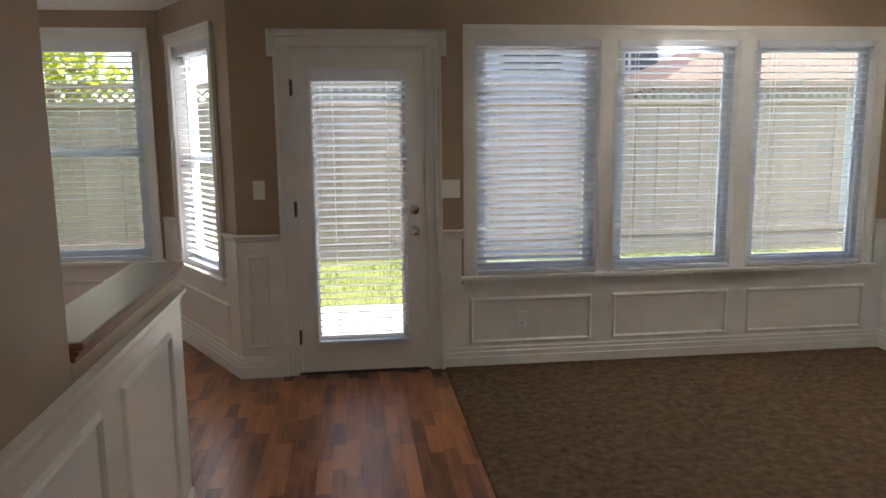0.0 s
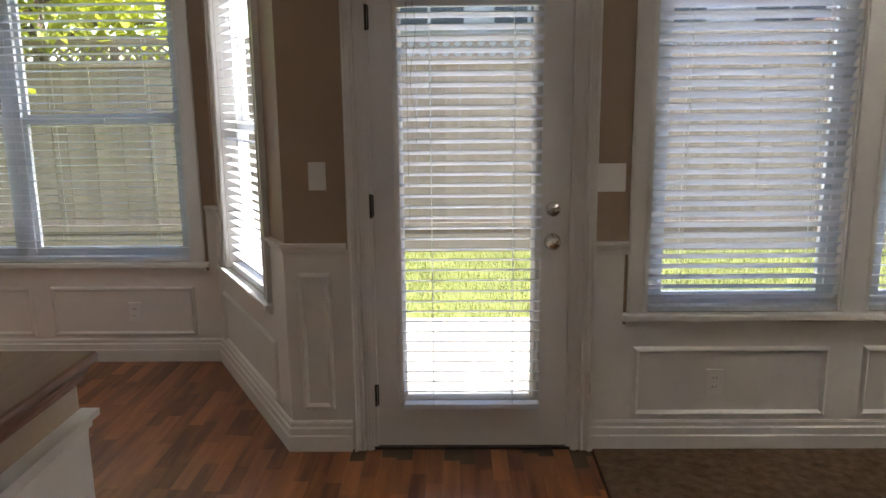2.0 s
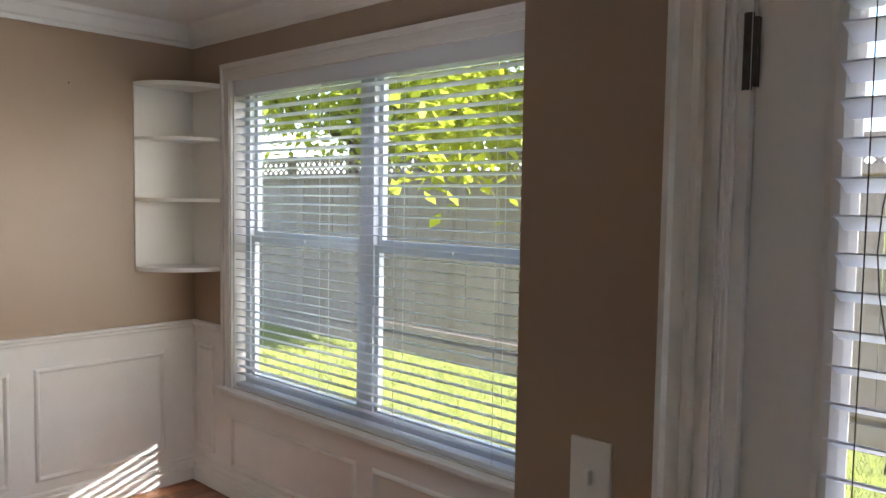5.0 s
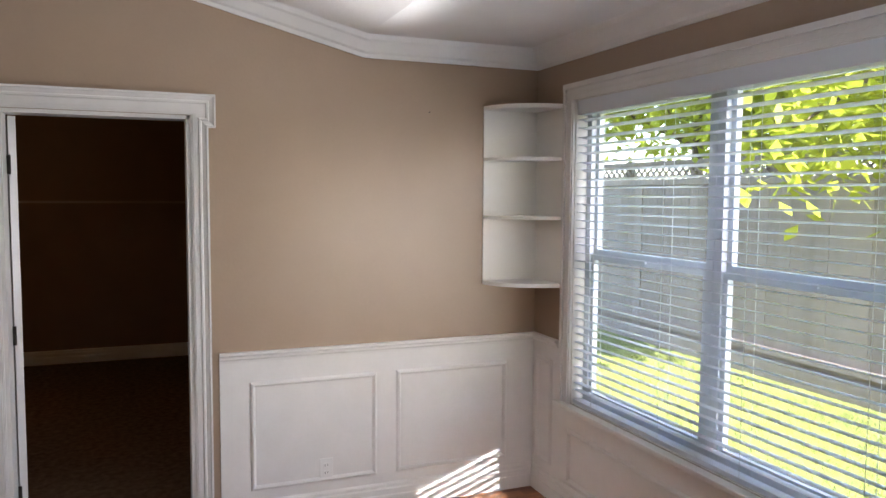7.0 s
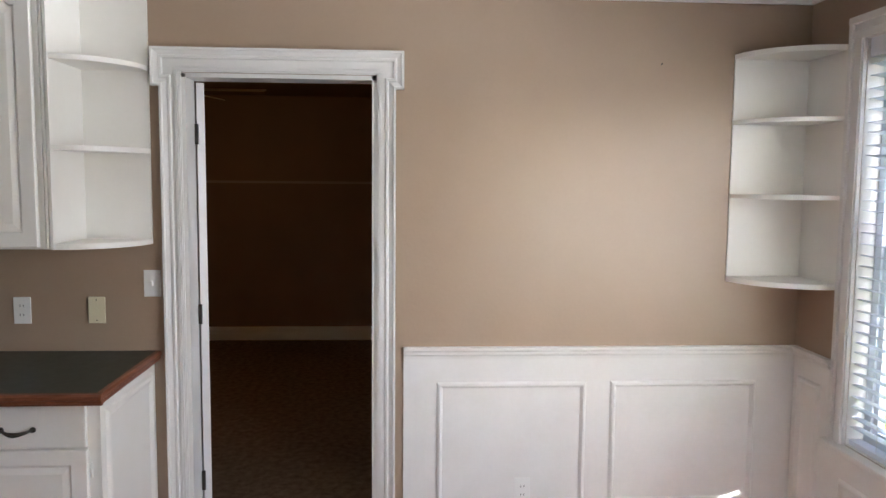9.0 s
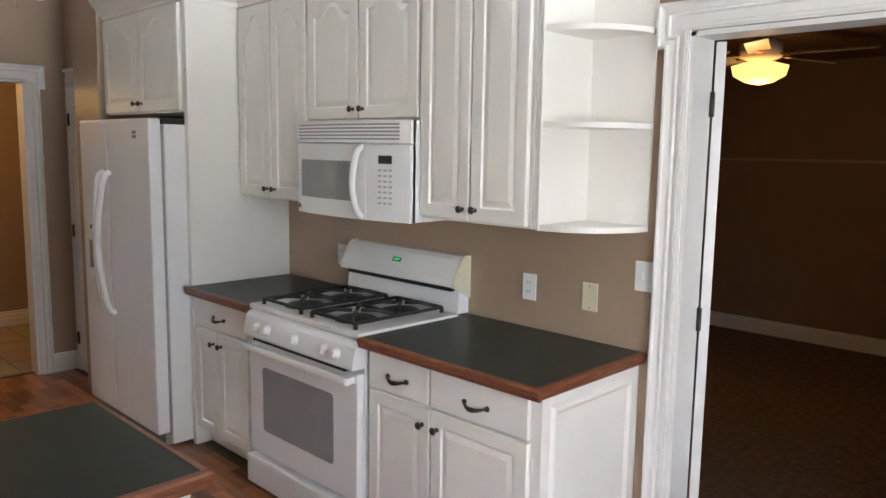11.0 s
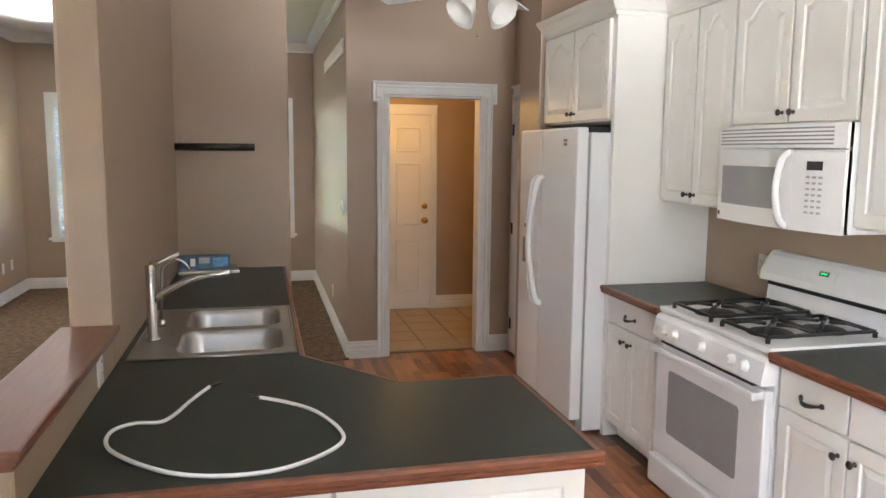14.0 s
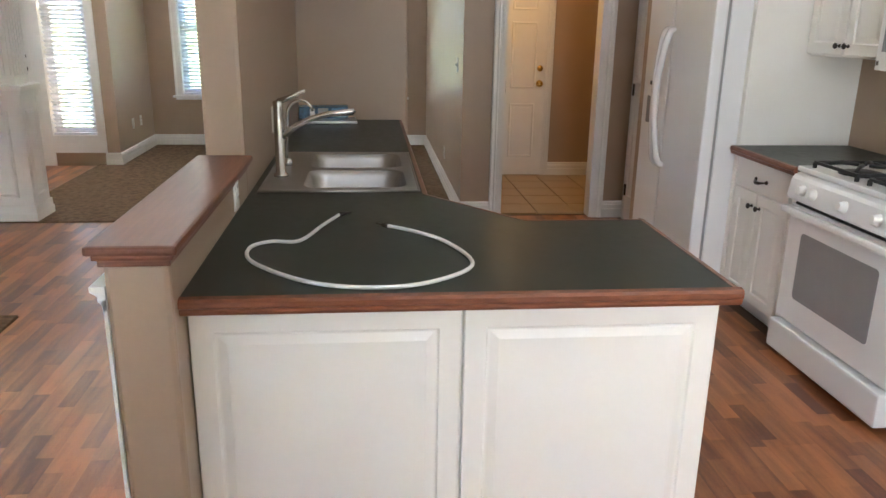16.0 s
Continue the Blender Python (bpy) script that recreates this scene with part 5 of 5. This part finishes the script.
for k in range(48000):
    x, y = rnd.uniform(-6.5, 6.5), 8.9 + 2.6 * rnd.random()
    if x < -0.6:
        y = 8.0 + 3.5 * rnd.random()
    a, h, l = rnd.uniform(0, 6.28), rnd.uniform(0.02, 0.055), rnd.uniform(-0.02, 0.02)
    i = len(verts)
    verts += [(x - 0.0035 * math.cos(a), y - 0.0035 * math.sin(a), GZ), (x + 0.0035 * math.cos(a), y + 0.0035 * math.sin(a), GZ), (x + l, y + l, GZ + h)]
    faces.append((i, i + 1, i + 2))
me = bpy.data.meshes.new("grass")
me.from_pydata(verts, [], faces)
me.materials.append(GRASS)
tagged(new("grass", me), "sunlit green lawn grass blades", "grass", kind="stuff")

# fence with lattice top
FY = 11.6
fence = thing("garden_fence", pose(0, FY, GZ), "weathered cedar board fence with lattice top", "fence")
board = None
for k in range(135):
    x = -12.6 + k * 0.149
    if board is None:
        board = finish("board", box(bmesh.new(), -0.0738, -0.01, 0, 0.0738, 0.01, 2.01), FENCE)
        ob = board
    else:
        ob = new("board", board.data)
    ob.parent = fence
    ob.matrix_basis = pose(x, rnd.uniform(-0.004, 0.004), rnd.uniform(0, 0.02), 0, rnd.uniform(-0.3, 0.3), 0)
for z in (0.25, 1.98, 2.20):
    part("rail", box(bmesh.new(), -12.7, -0.05, z, 7.5, -0.012, z + 0.07), FENCE, fence)
part("kick_board", box(bmesh.new(), -12.7, -0.045, 0, 7.5, -0.02, 0.2), FENCE, fence)
for k in range(9):
    part("post", box(bmesh.new(), -12.5 + k * 2.4, 0.012, 0, -12.41 + k * 2.4, 0.1, 2.29), FENCE, fence)
bm = bmesh.new()
for k in range(168):
    for s in (-1, 1):
        box(bm, -0.012, -0.006, -0.12, 0.012, 0.006, 0.12, m=Matrix.Translation((-12.6 + k * 0.12, -0.02 + s * 0.006, 2.125)) @ Matrix.Rotation(s * radians(50), 4, "Y"))
part("lattice", bm, FENCE, fence, "diagonal lattice strip")

# neighbour's house
nb = thing("neighbour_house", pose(3.5, 17.0, GZ), "grey sided neighbour house with red-brown roof", "house")
part("wall", box(bmesh.new(), -4.5, 0, 0, 4, 6, 4.6), SIDING, nb)
for k in range(22):
    part("siding_board", box(bmesh.new(), -4.5, -0.02, 0.02 + k * 0.16, 4, -0.001, 0.165 + k * 0.16), SIDING, nb)
for x in (-3.9, -2.2, 0.2, 2.2):
    w_ = part("window", box(bmesh.new(), x, -0.06, 2.75, x + 1.3, -0.021, 3.75), SIDING, nb)
    for a in (0.06, 0.68):
        part("pane", box(bmesh.new(), x + a, -0.07, 2.82, x + a + 0.56, -0.061, 3.68), FAR_PANE, w_)
bm = bmesh.new()
va = [bm.verts.new(p) for p in ((-5, -0.6, 4.5), (4.5, -0.6, 4.5), (4.5, 6.6, 4.5), (-5, 6.6, 4.5), (-2, 3, 6.6), (1.5, 3, 6.6))]
for q in ((0, 1, 5, 4), (1, 2, 5), (2, 3, 4, 5), (3, 0, 4), (3, 2, 1, 0)):
    bm.faces.new([va[i] for i in q])
part("roof", bm, BRICK, nb)


sh = thing("garden_shed", pose(8.3, 13.2, GZ), "low outbuilding with a red-brown roof behind the fence", "shed")
part("wall", box(bmesh.new(), -2.8, 0, 0, 4, 3, 2.3), SIDING, sh)
bm = bmesh.new()
va = [bm.verts.new(p) for p in ((-3.1, -0.3, 2.25), (4.3, -0.3, 2.25), (4.3, 3.3, 2.25), (-3.1, 3.3, 2.25), (-0.6, 1.5, 3.5), (4.3, 1.5, 3.5))]
for q in ((0, 1, 5, 4), (1, 2, 5), (2, 3, 4, 5), (3, 0, 4), (3, 2, 1, 0)):
    bm.faces.new([va[i] for i in q])
part("roof", bm, BRICK, sh)


def tree(x, y, h, spread, n, seed, label):
    rnd = random.Random(seed)
    root = thing("garden_tree", pose(x, y, GZ), label, "tree")
    bm = bmesh.new()
    tube(bm, [(0, 0, 0), (0.05, 0.02, h * 0.25), (0, 0.1, h * 0.55), (0.05, 0, h * 0.85)], [0.12, 0.1, 0.07, 0.03], 10)
    tips = []
    for k in range(16):
        a, z = k * 2.4, h * (0.42 + 0.033 * k)
        r_ = spread * rnd.uniform(0.6, 1.0)
        tip = (r_ * math.cos(a), r_ * math.sin(a), z + rnd.uniform(-0.2, 0.7))
        tube(bm, [(0, 0.05, z), (tip[0] * 0.5, tip[1] * 0.5, z + 0.3), tip], [0.045, 0.03, 0.01], 6)
        tips += [Vector((0, 0, z + 0.2)).lerp(Vector(tip), f) for f in (0.5, 0.75, 1.0)]
    part("trunk", bm, BARK, root)
    verts, faces = [], []
    for k in range(n):
        c = rnd.choice(tips) + Vector([rnd.gauss(0, 0.28) for _ in range(3)])
        d = Vector([rnd.gauss(0, 1), rnd.gauss(0, 1), rnd.gauss(-0.5, 0.5)]).normalized()
        s_ = d.cross(Vector([rnd.gauss(0, 0.3), rnd.gauss(0, 0.3), 1])).normalized()
        l, w_ = rnd.uniform(0.13, 0.25), rnd.uniform(0.032, 0.06)
        i = len(verts)
        verts += [tuple(c), tuple(c + d * l * 0.5 + s_ * w_), tuple(c + d * l), tuple(c + d * l * 0.5 - s_ * w_)]
        faces.append((i, i + 1, i + 2, i + 3))
    me = bpy.data.meshes.new("crown")
    me.from_pydata(verts, [], faces)
    me.materials.append(LEAF)
    ob = new("crown", me)
    ob.parent = root
    return root


tree(-4.0, 12.2, 5.2, 2.1, 10500, 3, "leafy tree with bright yellow-green foliage behind the fence")
tree(-7.6, 12.6, 5.2, 2.1, 9000, 5, "leafy tree with bright yellow-green foliage behind the fence")
tree(-6.0, 14.6, 6.4, 2.4, 7000, 8, "leafy tree with bright yellow-green foliage behind the fence")
tree(1.0, -9.0, 5.0, 2.2, 3000, 9, "leafy front garden tree")

# ---- floors ----
def clip(r_, area):
    return max(r_[0], area[0]), max(r_[1], area[1]), min(r_[2], area[2]), min(r_[3], area[3])


fixed("subfloor", box(bmesh.new(), XW - 0.14, -3.34, -0.2, XE + 0.14, YP + 0.14, -0.012), GROUT, "floor base under the planks", "floor")
bm = box(bmesh.new(), XW - 0.14, YP + 0.14, -0.2, B[0], YB + 0.14, -0.012)
prism(bm, [(B[0], YP + 0.14), (0.1, YP + 0.14), (B[0], YB + 0.05)], -0.2, -0.012)
fixed("subfloor", bm, GROUT, "floor base under the planks", "floor")
fl = fixed_root("floor", pose(0, 0, 0), "glossy cherry parquet floor of narrow strips", "floor")
PWID = 0.068
rnd = random.Random(11)
near, verts, faces, shared = 0, [], [], {}


def plank_faces(x0, y0, x1, y1):
    i = len(verts)
    e = 0.0003
    verts.extend([(x0 + e, y0 + e, 0), (x1 - e, y0 + e, 0), (x1 - e, y1 - e, 0), (x0 + e, y1 - e, 0), (x0, y0, -0.01), (x1, y0, -0.01), (x1, y1, -0.01), (x0, y1, -0.01)])
    faces.extend([tuple(i + k for k in q) for q in ((0, 1, 2, 3), (0, 4, 5, 1), (1, 5, 6, 2), (2, 6, 7, 3), (3, 7, 4, 0))])


AREAS = [(XW, 0.48, 1.28, YB), (1.28, 0.60, XE, 2.56), (2.3, -1.82, XE, 0.60)]
for area in AREAS:
    x = area[0]
    while x < area[2] - 0.005:
        y = area[1] - rnd.uniform(0, 0.4)
        while y < area[3]:
            l = rnd.choice((0.22, 0.28, 0.34, 0.42))
            q = clip((x, y, x + PWID, y + l), area)
            y += l
            if q[3] - q[1] < 0.01 or q[2] - q[0] < 0.01:
                continue
            cx, cy = (q[0] + q[2]) / 2, (q[1] + q[3]) / 2
            if cy > YP and cx > -0.02 - (cy - YP) * 0.588 + 0.1:
                continue
            if cx < -2.6 and cy < 4.8:
                continue
            if 0.05 < cx < 1.28 and 4.3 < cy < 6.62 and near < 300 and q[3] - q[1] == l:
                near += 1
                key = round(l, 3)
                if key not in shared:
                    b2 = bmesh.new()
                    e = 0.0003
                    hi = [b2.verts.new(p) for p in ((e, e, 0), (PWID - e, e, 0), (PWID - e, l - e, 0), (e, l - e, 0))]
                    lo = [b2.verts.new(p) for p in ((0, 0, -0.01), (PWID, 0, -0.01), (PWID, l, -0.01), (0, l, -0.01))]
                    b2.faces.new(hi)
                    for k in range(4):
                        b2.faces.new((hi[k], lo[k], lo[(k + 1) % 4], hi[(k + 1) % 4]))
                    me = bpy.data.meshes.new("plank")
                    b2.to_mesh(me)
                    b2.free()
                    me.materials.append(PLANK)
                    shared[key] = me
                ob = new("plank", shared[key])
                ob.location = (q[0], q[1], 0)
                ob.parent = fl
            else:
                plank_faces(*q)
        x += PWID
me = bpy.data.meshes.new("planks")
me.from_pydata(verts, [], faces)
me.materials.append(PLANK_REST)
ob = tagged(new("planks", me), kind="stuff")
ob.parent = fl
for x0, y0, x1, y1 in ((1.285, 2.565, XE, YP), (-1.31, -3.2, 2.295, 0.595)):
    fixed("floor_carpet", box(bmesh.new(), x0, y0, -0.012, x1, y1, 0.012, bevel=0.006), CARPET, "brown short-pile carpet", "floor")
fixed("floor_dark_room", box(bmesh.new(), -7.75, 2.4, -0.1, XW - 0.0, 7.6, -0.002), CARPET, "brown carpet of the unlit room", "floor")
tl = fixed_root("floor_tile", pose(0, 0, 0), "beige square ceramic floor tiles", "floor")
b2 = box(bmesh.new(), 0.005, 0.005, -0.01, 0.325, 0.325, 0.004)
first = finish("tile", b2, TILE)
for i in range(5):
    for j in range(5):
        ob = first if i + j == 0 else new("tile", first.data)
        ob.parent = tl
        ob.location = (-2.98 + i * 0.33, -1.24 + j * 0.33, 0)
